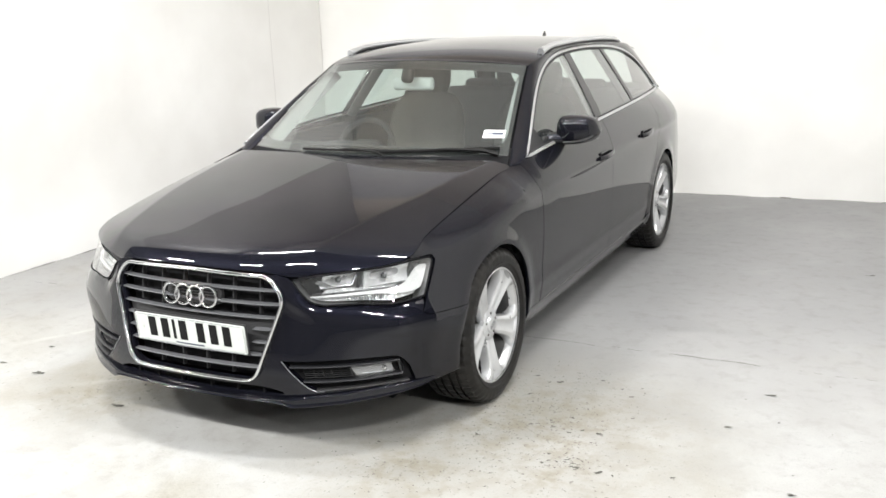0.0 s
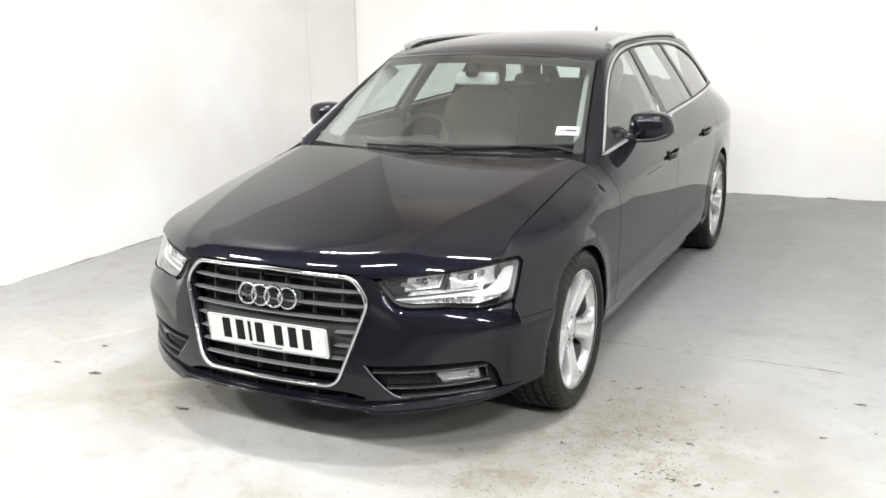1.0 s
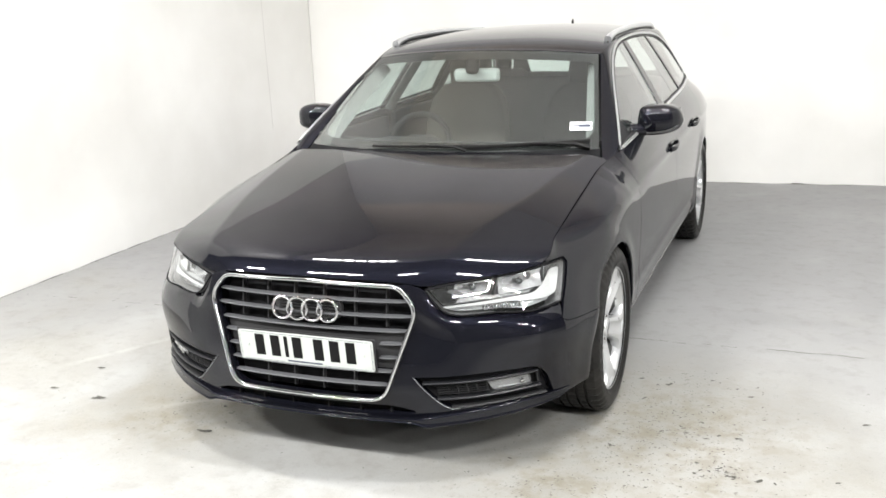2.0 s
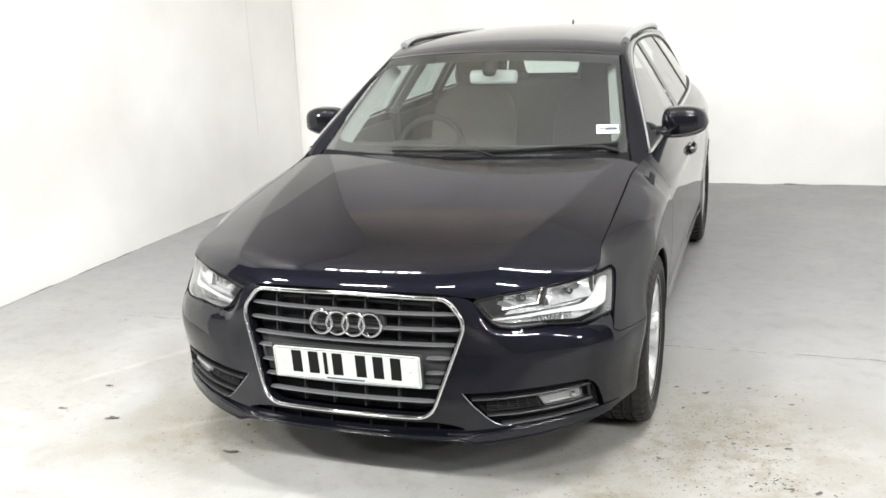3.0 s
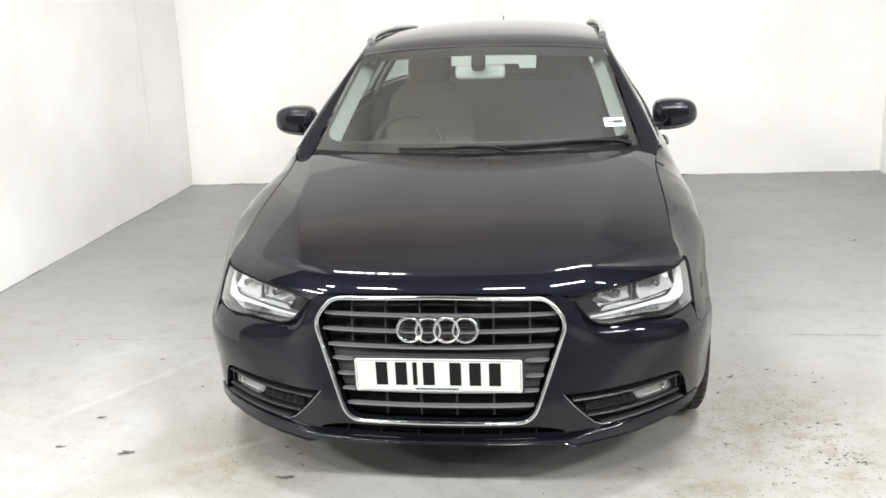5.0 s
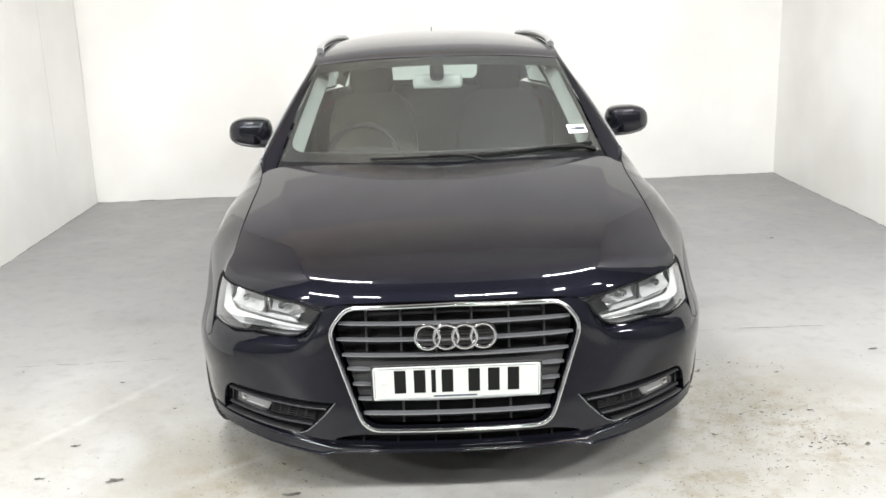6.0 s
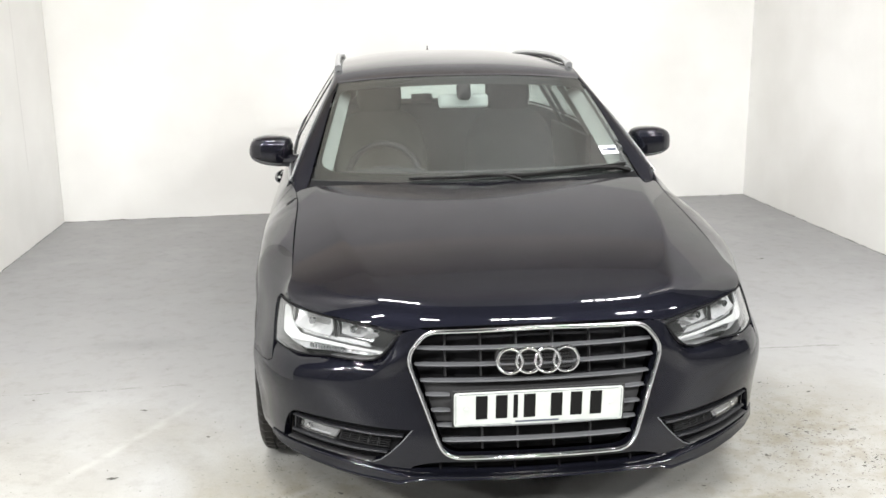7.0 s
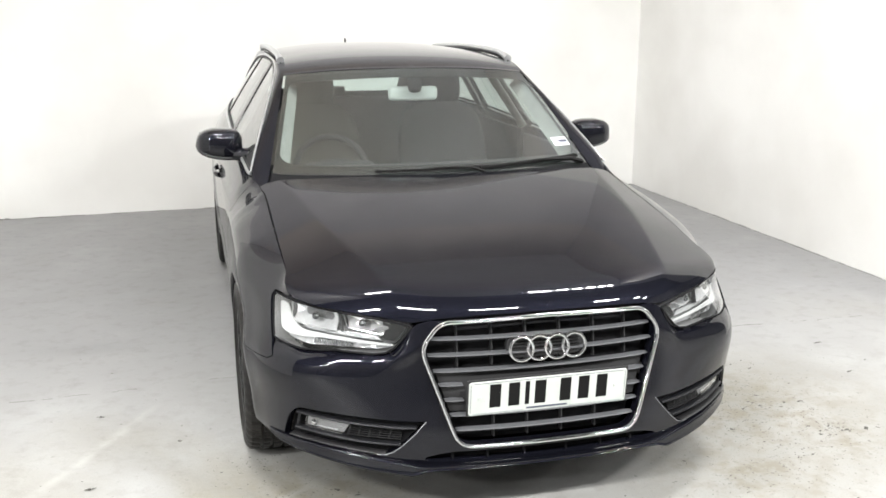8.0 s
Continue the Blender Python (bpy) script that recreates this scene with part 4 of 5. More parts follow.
# ---- front wings, doors, rear quarters
WING = [by_x(0.8145, 0.571), by_x(0.819, 0.52), by_x(0.836, 0.506), by_y(0.45, 0.499)] + arch(WF, 148, 0, 40) + [by_y(1.165, 0.20), by_y(1.325, 0.20), by_y(1.327, 0.45), by_y(1.330, 0.70), by_y(1.336, 0.82), (float(a_at(1.336)), float(top_z(np.array([a_at(1.336)]))[0]))] + belt_edge(1.30, 0.31, 40) + [by_x(0.757, 0.7055), by_x(0.791, 0.700), by_x(0.8025, 0.684), by_x(0.810, 0.638)]
D1 = [by_y(1.330, 0.275), by_y(2.40, 0.275), by_y(2.415, 0.5), by_y(2.43, 0.7), by_y(2.45, 0.88)] + belt_edge(2.46, 1.336, 40) + [by_y(1.336, 0.82), by_y(1.332, 0.70), by_y(1.331, 0.45)]
D2 = [by_y(2.40, 0.275), by_y(3.17, 0.275)] + arch(WR, 176, 130, 10, 0.405) + [by_y(3.46, 0.75), by_y(3.50, 0.9)] + belt_edge(3.52, 2.46, 40) + [by_y(2.45, 0.88), by_y(2.43, 0.7), by_y(2.415, 0.5)]
SILL = [by_y(1.165, 0.195), by_y(3.28, 0.195), by_y(3.28, 0.315)] + [by_y(3.20, 0.275), by_y(1.165, 0.275)]
QUARTER = arch(WR, 187, 0, 42) + [by_y(3.97, 0.40), by_y(4.25, 0.56), by_y(4.42, 0.60), by_y(4.46, 0.80)] + belt_edge(4.44, 3.52, 30) + [by_y(3.50, 0.9), by_y(3.46, 0.75)] + arch(WR, 130, 187, 12, 0.405)
REAR = [by_y(3.965, 0.24), by_y(4.4, 0.22), (a_at(4.56), 0.22), (A_END, 0.22), (A_END, 0.60), (a_at(4.56), 0.60), by_y(4.42, 0.60), by_y(4.25, 0.56), by_y(3.97, 0.40)]
GATE = [(A_END, 0.60), (A_END, 0.99)] + [(a_at(y), 0.99) for y in (4.64, 4.6, 4.56, 4.50)] + [by_y(4.46, 0.80), by_y(4.42, 0.60), (a_at(4.56), 0.60)]
both("rear_bumper", skin, REAR, PAINT, CAR, step=0.05, gap=0.002, rim=0.02)
both("tailgate", skin, GATE, PAINT, CAR, step=0.05, gap=0.002, rim=0.02)
LAMPRED = material("tail_red", (0.35, 0.01, 0.01), 0.15, 0.0, Coat_Weight=1.0)


def door_handle(y, z, s, parent):
    """A pull bar over a dark cup."""
    c = skin(*by_y(y, z))
    cup = part("handle_cup", box((0.012, 0.10, 0.052), (s * (c[0] - 0.003), y, z), 0.005, 3), GLOSSBLACK, parent, "dark recessed cup")
    n = 14
    t = np.linspace(-1, 1, n)
    p = [(c[0] + 0.006 + 0.020 * (1 - abs(k) ** 3), y + 0.105 * k + 0.015, z + 0.004 + 0.004 * k) for k in t]
    tube("door_handle", p, 0.009, PAINT, parent, "painted pull handle", ry=0.013, side=s, n=10)
    part("lock_cap", box((0.012, 0.05, 0.028), (s * (c[0] + 0.006), y + 0.14, z + 0.006), 0.005, 3), PAINT, parent)


for s in (1, -1):
    panel("front_wing", skin, WING, PAINT, CAR, side=s, step=0.022, gap=0.002, rim=0.014)
    d = panel("front_door", skin, D1, PAINT, CAR, side=s, step=0.026, gap=0.002, rim=0.016)
    door_handle(2.26, 0.806, s, d)
    d2 = panel("rear_door", skin, D2, PAINT, CAR, side=s, step=0.03, gap=0.002, rim=0.016)
    door_handle(3.10, 0.820, s, d2)
    panel("side_sill", on_skin(0.002), SILL, PAINT, CAR, side=s, step=0.03, gap=0.0, rim=0.02)
    panel("rear_quarter", skin, QUARTER, PAINT, CAR, side=s, step=0.03, gap=0.002, rim=0.016)
    panel("tail_light", on_skin(0.003), rounded([by_y(4.27, 0.80), by_y(4.47, 0.76), (a_at(4.56), 0.78), (a_at(4.56), 0.88), by_y(4.40, 0.90), by_y(4.28, 0.87)], 0.02), LAMPRED, CAR, "red tail lamp", side=s, step=0.04, rim=0.01)

# ---- headlamps
LAMP = [by_x(x, z) for x, z in LAMP_LOW + LAMP_TOP]
for s in (1, -1):
    back = panel("headlight", on_skin(-0.065), LAMP, LAMPSIDE, CAR, "clear headlamp with white light strip and chrome bowls", side=s, step=0.02, gap=0.004, rim=0)
    panel("lens", on_skin(-0.002), LAMP, LENS, back, "clear plastic lens", side=s, step=0.018, gap=0.003, rim=0.0).visible_shadow = False
    # dark seal round the lens and the walls of the housing
    v, f, n = patch_data(on_skin(-0.005), LAMP, step=0.02, gap=0.003, rim=0.08)
    v, f = np.array(v), [q for q in f if len(q) == 4]
    make("housing", v * np.array([s, 1, 1]), f if s > 0 else [q[::-1] for q in f], LAMPSIDE, back)
    seal = np.array([skin(a, z, -0.001) for a, z in inset(dense(LAMP, 0.015), 0.003)])
    tube("lamp_seal", seal, 0.0032, DARK, back, closed=True, side=s, n=6)
    # the white L-shaped strip
    ell = rounded([(0.802, 0.668), (0.807, 0.594), (0.785, 0.5865), (0.74, 0.5885), (0.684, 0.5945), (0.621, 0.5935), (0.557, 0.5905), (0.478, 0.5885), (0.477, 0.5935), (0.557, 0.599), (0.621, 0.604), (0.684, 0.6065), (0.748, 0.6095), (0.768, 0.627), (0.784, 0.672)], [0.008, 0.010, 0.010, 0, 0, 0, 0, 0.002, 0.002, 0, 0, 0, 0.02, 0.02, 0.008], 4)
    panel("light_strip", on_skin(-0.028), [by_x(*p) for p in ell], LEDWHITE, back, "white daytime light strip", side=s, step=0.012, rim=0.005)
    # pale stepped floor of the lamp below the strip, with a row of ribs
    panel("lower_reflector", on_skin(-0.046), [by_x(*p) for p in [(0.490, 0.5790), (0.53, 0.5715), (0.60, 0.5715), (0.66, 0.5705), (0.735, 0.5635), (0.800, 0.5745), (0.797, 0.592), (0.74, 0.588), (0.62, 0.593), (0.485, 0.587)]], LAMPGREY, back, "pale stepped lamp floor", side=s, step=0.014, rim=0.02)
    for k in range(13):
        q = skin(*by_x(0.602 + 0.0092 * k, 0.581), -0.038)
        part("reflector_rib", box((0.0040, 0.010, 0.018), (s * q[0], q[1], q[2]), 0.001, 1, (0, 0, s * 35)), CHROME, back)
    # two fluted bowls side by side, each a deep trough with a bulb cap
    for x0, x1, z0, z1, deep, flutes, skew in ((0.515, 0.620, 0.6265, 0.6745, 0.030, 5, -0.010), (0.641, 0.768, 0.6205, 0.6850, 0.036, 7, 0.006)):
        us, vs_ = np.linspace(0, 1, 57), np.linspace(0, 1, 15)
        P = np.array([[skin(*by_x(x0 + (x1 - x0) * u + skew * (1 - w), z0 + (z1 - z0) * w + 0.010 * (u - 0.5)), -0.034 - deep * (1 - (2 * w - 1) ** 2) * (1 - 0.55 * (2 * u - 1) ** 4) - 0.0022 * abs(math.sin(math.pi * flutes * u))) for w in vs_] for u in us])
        v, f = grid_data(P * np.array([s, 1, 1]))
        make("lamp_bowl", v, f if s > 0 else [q[::-1] for q in f], LAMPBOWL, back, "fluted chrome bowl")
        q = skin(*by_x((x0 + x1) / 2, (z0 + z1) / 2), -0.042)
        rot = np.array(pose(0, 0, 0, 0, -6, -70).to_3x3())
        r = 0.011
        bv, bf = lathe_data([(0.02, r), (0.0, r), (-r * 0.5, r * 0.88), (-r * 0.85, r * 0.55), (-r, 0)], 18)
        make("bulb_cap", (bv @ rot.T + q) * np.array([s, 1, 1]), bf, CHROME, back, "chrome bulb cap")
        tube("bowl_rim", [skin(*by_x(x, z), -0.031) for x, z in ((x0 + skew, z0 - 0.005), ((x0 + x1) / 2 + skew, z0), (x1 + skew, z0 + 0.005), (x1, z1 + 0.003))], 0.0025, REFLECTOR, back, ry=0.0025, side=s, n=6)
    panel("inner_step", on_skin(-0.036), [by_x(*p) for p in ((0.515, 0.602), (0.62, 0.6075), (0.735, 0.612), (0.745, 0.620), (0.66, 0.6175), (0.60, 0.620), (0.53, 0.617))], LAMPGREY, back, "silvered step", side=s, step=0.012, rim=0.012)
    # dark inner tip with one bright wedge, and a divider between the bowls
    panel("inner_wedge", on_skin(-0.034), [by_x(*p) for p in ((0.487, 0.6385), (0.527, 0.6255), (0.548, 0.628), (0.515, 0.645), (0.496, 0.648))], REFLECTOR, back, "bright chrome wedge", side=s, step=0.012, rim=0.01)
    panel("tip_cover", on_skin(-0.040), [by_x(*p) for p in ((0.44, 0.640), (0.475, 0.600), (0.52, 0.606), (0.485, 0.655), (0.45, 0.655))], GLOSSBLACK, back, "gloss black inner cover", side=s, step=0.014, rim=0.01)
    tube("bowl_divider", skin_line([(0.628, 0.618), (0.631, 0.650), (0.634, 0.684)], -0.036, 6), 0.006, LAMPWALL, back, ry=0.016, side=s, n=8, up=(0, 1, 0))

# ---- glasshouse
def cowl(q, s):
    """From under the bonnet's rear edge to the foot of the screen."""
    q, s = np.asarray(q, float), np.asarray(s, float)
    a = np.stack([0.742 * q, 1.155 + 0.115 * q ** 2, bonnet_z(0.742 * q, 1.155 + 0.115 * q ** 2) - 0.045], -1)
    b = screen(q * 0.99, 0.012 + 0 * q)
    k = s[..., None]
    return a * (1 - k) + b * k - np.array([0, 0, 0.012]) * 4 * k * (1 - k)


both("cowl", cowl, [(0, 0), (1, 0), (1, 1), (0, 1)], DARK, CAR, "black plastic screen cowl", step=0.03, rim=0.0, out=UPWARD)
wind = both("windscreen", screen, [(0, 0.0), (0.5, 0.0), (0.985, 0.0), (0.985, 0.5), (0.985, 0.99), (0.5, 0.99), (0, 0.99)], SCREEN, CAR, "clear laminated windscreen", step=0.06, rim=0.0, out=UPWARD)
wind.visible_shadow = False


def screen_in(off):
    def f(q, s):
        uv = np.stack([np.asarray(q, float).ravel(), np.asarray(s, float).ravel()], 1)
        return screen(uv[:, 0], uv[:, 1]) - surface_normals(screen, uv, UPWARD) * off
    return f


# the border's top is deepened to stand in for the dark sun visors
both("screen_band", screen_in(0.006), [(0, 0.0), (0.985, 0.0), (0.985, 1.0), (0, 1.0)], GLOSSBLACK, wind, "black printed border, deepened at the top for sun visors", holes=[rounded([(0.0005, 0.085), (0.60, 0.080), (0.962, 0.092), (0.956, 0.900), (0.0005, 0.900)], [0.0, 0.0, 0.13, 0.07, 0.0], 8)], step=0.05, rim=0, out=UPWARD)
roof_outline = [(0, 1.82), (0.5, 1.82), (1, 1.82)] + [(1, y) for y in np.linspace(1.95, 4.1, 16)] + [(1, 4.15), (0.5, 4.15), (0, 4.15)]
both("roof", roof, roof_outline, PAINT, CAR, step=0.05, rim=0.004, out=UPWARD)
both("headliner", lambda q, y: roof(q * 0.97, y) - np.array([0, 0, 0.035]), [(0, 1.9), (1, 1.9), (1, 4.05), (0, 4.05)], PILLAR, CAR, "pale grey cloth headlining", step=0.1, rim=0.0, out=UPWARD)


def pillar_edges(n=26):
    """The screen and roof edge, and beside it the top edge of the side glass."""
    c1 = [np.array([0.742, 1.290, 0.862]), np.array([0.730, 1.345, 0.893])]
    c2 = [np.array([0.772, 1.335, 0.884]), np.array([0.788, 1.372, 0.906])]
    for k in np.linspace(0, 1, n):
        c1.append(screen(np.array([1.0]), np.array([k]))[0])
        y = 1.41 + 0.72 * k
        c2.append(cheek(np.array([y]), glass_top(np.array([y])) + 0.006)[0])
    for k in np.linspace(0, 1, n)[1:]:
        c1.append(roof(np.array([1.0]), np.array([1.82 + 1.85 * k]))[0])
        y = 2.13 + 1.22 * k
        c2.append(cheek(np.array([y]), glass_top(np.array([y])) + 0.006)[0])
    end = roof(np.array([1.0]), np.array([3.67]))[0]
    tail = spline([0, 0.35, 0.7, 1], [end[0], 0.537, 0.575, 0.640]), spline([0, 0.35, 0.7, 1], [end[1], 3.985, 4.215, 4.37]), spline([0, 0.35, 0.7, 1], [end[2], 1.302, 1.145, 0.99])
    for k in np.linspace(0, 1, n)[1:]:
        c1.append(np.array([float(g(k)) for g in tail]))
        y = 3.35 + (GLASS_END + 0.01 - 3.35) * k
        c2.append(cheek(np.array([y]), glass_top(np.array([min(y, GLASS_END)])) + 0.006)[0])
    return np.array(c1), np.array(c2)


C1, C2 = pillar_edges()
t = np.linspace(0, 1, 9)[None, :, None]
P = C1[:, None] * (1 - t) + C2[:, None] * t
bulge = unit(np.stack([0 * C1[:, 0] + 0.75, -0.35 * (1 - smooth(1.6, 2.4, C1[:, 1])) + 0.3 * smooth(3.7, 4.3, C1[:, 1]), 0 * C1[:, 0] + 0.65], -1))
gap12 = np.linalg.norm(C1 - C2, axis=1)
P = P + bulge[:, None] * (np.sin(np.pi * t) ** 0.8) * np.minimum(0.13 * gap12, 0.016)[:, None, None]
pv, pf = grid_data(P)
pf = outward_faces(pv, pf, np.array([0, 2.6, 0.9]))
for s in (1, -1):
    make("roof_pillar", pv * np.array([s, 1, 1]), pf if s > 0 else [q[::-1] for q in pf], PAINT, CAR, "painted roof pillar and side rail")

# tail glass between the rear pillars
tail_c = C1[-26:]
P = np.array([[(q * c[0], c[1] + 0.05 * (1 - q * q), c[2] + 0.02 * (1 - q * q)) for q in np.linspace(-1, 1, 13)] for c in tail_c])
v, f = grid_data(P)
rg = make("rear_window", v, outward_faces(v, f, np.array([0, 3, 0.9])), GLASS, CAR, "clear rear window")
rg.visible_shadow = False
P = np.array([[(q * c[0], c[1] + 0.05 * (1 - q * q) - 0.004, c[2] + 0.02 * (1 - q * q) + 0.004) for q in np.linspace(-1, 1, 13)] for c in tail_c[:6]])
v, f = grid_data(P)
make("roof_spoiler", v * np.array([0.93, 1, 1]) + np.array([0, 0.006, 0.006]), outward_faces(v, f, np.array([0, 3, 0.9])), PAINT, CAR, "painted spoiler over the rear window")
for s in (1, -1):
    P = np.array([[(s * x, c[1] + 0.05 * (1 - (x / c[0]) ** 2) - 0.022, c[2] + 0.02 * (1 - (x / c[0]) ** 2) - 0.012) for x in np.linspace(0.462, 0.97 * c[0], 5)] for c in tail_c])
    v, f = grid_data(P)
    make("tailgate_trim", v, outward_faces(v, f, np.array([0, 3, 0.9])), TRIM, CAR, "dark inner tailgate trim")
part("tailgate_trim", box((1.16, 0.03, 0.05), (0, 4.33, 1.005), 0.008), TRIM, CAR, "dark inner tailgate trim")
part("wiper_motor_cover", box((0.15, 0.05, 0.045), (0, 4.27, 1.045), 0.012, 3), TRIM, CAR, "dark rear wiper motor cover")
part("brake_light", box((0.26, 0.02, 0.02), (0, 4.05, 1.302), 0.004), LAMPRED, CAR, "dark high brake light")


def window_line(y0, y1, lift=0.012, drop=0.006, lean0=0.0, lean1=0.0, n=24):
    ys = np.linspace(y0, y1, n)
    lowz = [(y, float(belt_z(y)) + lift) for y in ys]
    top = [(y + (lean0 * (y1 - y) + lean1 * (y - y0)) / (y1 - y0), 0) for y in ys[::-1]]
    top = [(y, float(glass_top(min(y, GLASS_END))) - drop) for y, _ in top]
    return [p for p in lowz if p[1] < float(glass_top(min(p[0], GLASS_END))) - drop] + [p for p in top if p[1] > float(belt_z(p[0])) + lift]


SIDEWAYS = lambda p: np.stack([0 * p[:, 0] + 1, 0 * p[:, 0], 0 * p[:, 0] + 0.5], -1)


def cheek_off(off):
    k = unit(np.array([1, 0, 0.55])) * off
    return lambda y, z: cheek(y, z) + k


for s in (1, -1):
    for name, y0, y1, l0, l1 in (("front_side_window", 1.43, 2.385, 0, 0.10), ("rear_side_window", 2.49, 3.14, 0.08, -0.03), ("quarter_window", 3.20, GLASS_END - 0.01, -0.03, 0)):
        g = panel(name, cheek_off(-0.004), window_line(y0, y1, lean0=l0, lean1=l1), GLASS, CAR, "clear side glass", side=s, step=0.06, rim=0, out=SIDEWAYS)
        g.visible_shadow = False
    for name, y0, y1, l0, l1 in (("door_pillar", 2.385, 2.49, 0.10, 0.08), ("window_divider", 3.14, 3.20, -0.03, -0.03)):
        a = [(y0, float(belt_z(y0)) + 0.008), (y1, float(belt_z(y1)) + 0.008), (y1 + l1, float(glass_top(y1 + l1)) - 0.003), (y0 + l0, float(glass_top(y0 + l0)) - 0.003)]
        panel(name, cheek_off(0.0), a, GLOSSBLACK, CAR, "gloss black pillar cover", side=s, step=0.03, rim=0.012, out=SIDEWAYS)
    a = [(1.42, 0.945), (1.62, 0.955), (1.60, 1.03), (1.57, 1.028)]
    panel("mirror_triangle", cheek_off(0.002), a, BLACK, CAR, "black corner cover", side=s, step=0.04, rim=0.01, out=SIDEWAYS)
    ys = np.linspace(1.40, GLASS_END + 0.004, 70)
    lowl = cheek_off(0.004)(ys, belt_z(ys) + 0.004)
    topl = cheek_off(0.004)(ys[::-1], glass_top(np.minimum(ys[::-1], GLASS_END)) + 0.002)
    tube("window_trim", np.concatenate([lowl, topl[1:-1]]), 0.0045, SATIN, CAR, "bright metal window surround", ry=0.0075, side=s, closed=True, n=8, up=(0.45, 0, -1))
    seal = np.concatenate([cheek_off(0.001)(ys, belt_z(ys) + 0.014), cheek_off(0.001)(ys[::-1], glass_top(np.minimum(ys[::-1], GLASS_END)) - 0.010)[1:-1]])
    tube("window_seal", seal, 0.005, BLACK, CAR, ry=0.006, side=s, closed=True, n=6)
    # roof rail: a raised bar with feet
    u = np.linspace(0, 1, 34)
    ry = 2.15 + 1.55 * u
    rp = np.stack([roof_half(ry) - 0.012, ry, np.array([roof(np.array([1.0]), np.array([k]))[0, 2] for k in ry - 0.05]) + 0.006 + 0.024 * np.minimum(1, np.minimum(u, 1 - u) / 0.12) ** 0.6], -1)
    tube("roof_rail", rp, 0.013, SATIN, CAR, "satin aluminium roof rail", ry=0.014, side=s, n=12, taper=1 + 0.5 * np.exp(-(u / 0.04) ** 2) - 0.3 * smooth(0.93, 1, u))
    tube("rail_foot", rp - np.array([0, 0, 0.016]), 0.006, BLACK, CAR, "black rail base", ry=0.010, side=s, n=8)

# aerial fin at the back of the roof
bm = bmesh.new()
fin = [(-0.004, 3.70, 1.372), (0.004, 3.70, 1.372), (0.006, 3.78, 1.370), (-0.006, 3.78, 1.370), (-0.0015, 3.745, 1.420), (0.0015, 3.745, 1.420), (0.0015, 3.762, 1.418), (-0.0015, 3.762, 1.418)]
vs = [bm.verts.new(p) for p in fin]
for q in ((0, 1, 2, 3), (4, 5, 6, 7), (0, 1, 5, 4), (1, 2, 6, 5), (2, 3, 7, 6), (3, 0, 4, 7)):
    bm.faces.new([vs[i] for i in q])
bmesh.ops.recalc_face_normals(bm, faces=bm.faces[:])
bmesh.ops.bevel(bm, geom=bm.edges[:], offset=0.0012, segments=2, profile=0.5, affect="EDGES")
part("aerial", bm, BLACK, CAR, "small black roof aerial")

# ---- wipers on the foot of the screen
def on_screen(q, s, off=0.012):
    p = screen(np.array([q]), np.array([s]))
    return p[0] + surface_normals(screen, np.array([[q, s]]), UPWARD)[0] * off


for q0, q1, s0, s1, thick in ((-0.42, 0.26, 0.016, 0.034, 0.7), (0.20, 0.93, 0.022, 0.062, 1.0)):
    n = 14
    qs = np.linspace(q0, q1, n)
    w = tube("wiper", [on_screen(q, s0 + (s1 - s0) * k / (n - 1), 0.010) for k, q in enumerate(qs)], 0.007 * thick, WIPER, CAR, "black wiper blade", ry=0.009 * thick, n=6)
    piv = np.array([q1 * 0.735 - 0.03 if q0 < 0 else q1 * 0.72, 1.19 + 0.20 * q1 ** 2, 0.938])
    mid = on_screen((q0 + q1) / 2, (s0 + s1) / 2, 0.018)
    tube("wiper_arm", [piv, piv * 0.75 + mid * 0.25 + np.array([0, 0, 0.012]), piv * 0.35 + mid * 0.65 + np.array([0, 0, 0.008]), mid], 0.011 * thick, WIPER, w, ry=0.008 * thick, n=8, taper=[1.4, 1.1, 0.8, 0.6])

# paper sticker on the screen
q0, q1, s0, s1 = 0.815, 0.945, 0.170, 0.250
panel("windscreen_sticker", screen_in(-0.003), [(q0, s0), (q1, s0), (q1, s1), (q0, s1)], STICKER, wind, "white paper sticker with a dark bar", step=0.03, rim=0, out=UPWARD)
panel("sticker_mark", screen_in(-0.005), [(q0 + 0.05, s0 + 0.028), (q1 - 0.010, s0 + 0.028), (q1 - 0.010, s1 - 0.026), (q0 + 0.05, s1 - 0.026)], INKBLUE, wind, step=0.03, rim=0, out=UPWARD)
panel("sticker_mark", screen_in(-0.005), [(q0 + 0.014, s0 + 0.034), (q0 + 0.046, s0 + 0.034), (q0 + 0.046, s1 - 0.034), (q0 + 0.014, s1 - 0.034)], INKBLUE, wind, step=0.03, rim=0, out=UPWARD)

# ---- door mirrors
mirror_top = flow([0.800, 0.812, 0.835, 0.87, 0.91, 0.95, 0.98, 0.996, 1.003], [1.035, 1.060, 1.071, 1.0755, 1.076, 1.070, 1.056, 1.032, 1.002])
mirror_low = flow([0.800, 0.85, 0.90, 0.95, 0.985, 0.998, 1.003], [0.930, 0.930, 0.934, 0.944, 0.962, 0.978, 0.994])
mirror_deep = flow([0.800, 0.812, 0.84, 0.88, 0.94, 0.98, 0.997, 1.003], [0.055, 0.082, 0.104, 0.113, 0.105, 0.078, 0.045, 0.020])


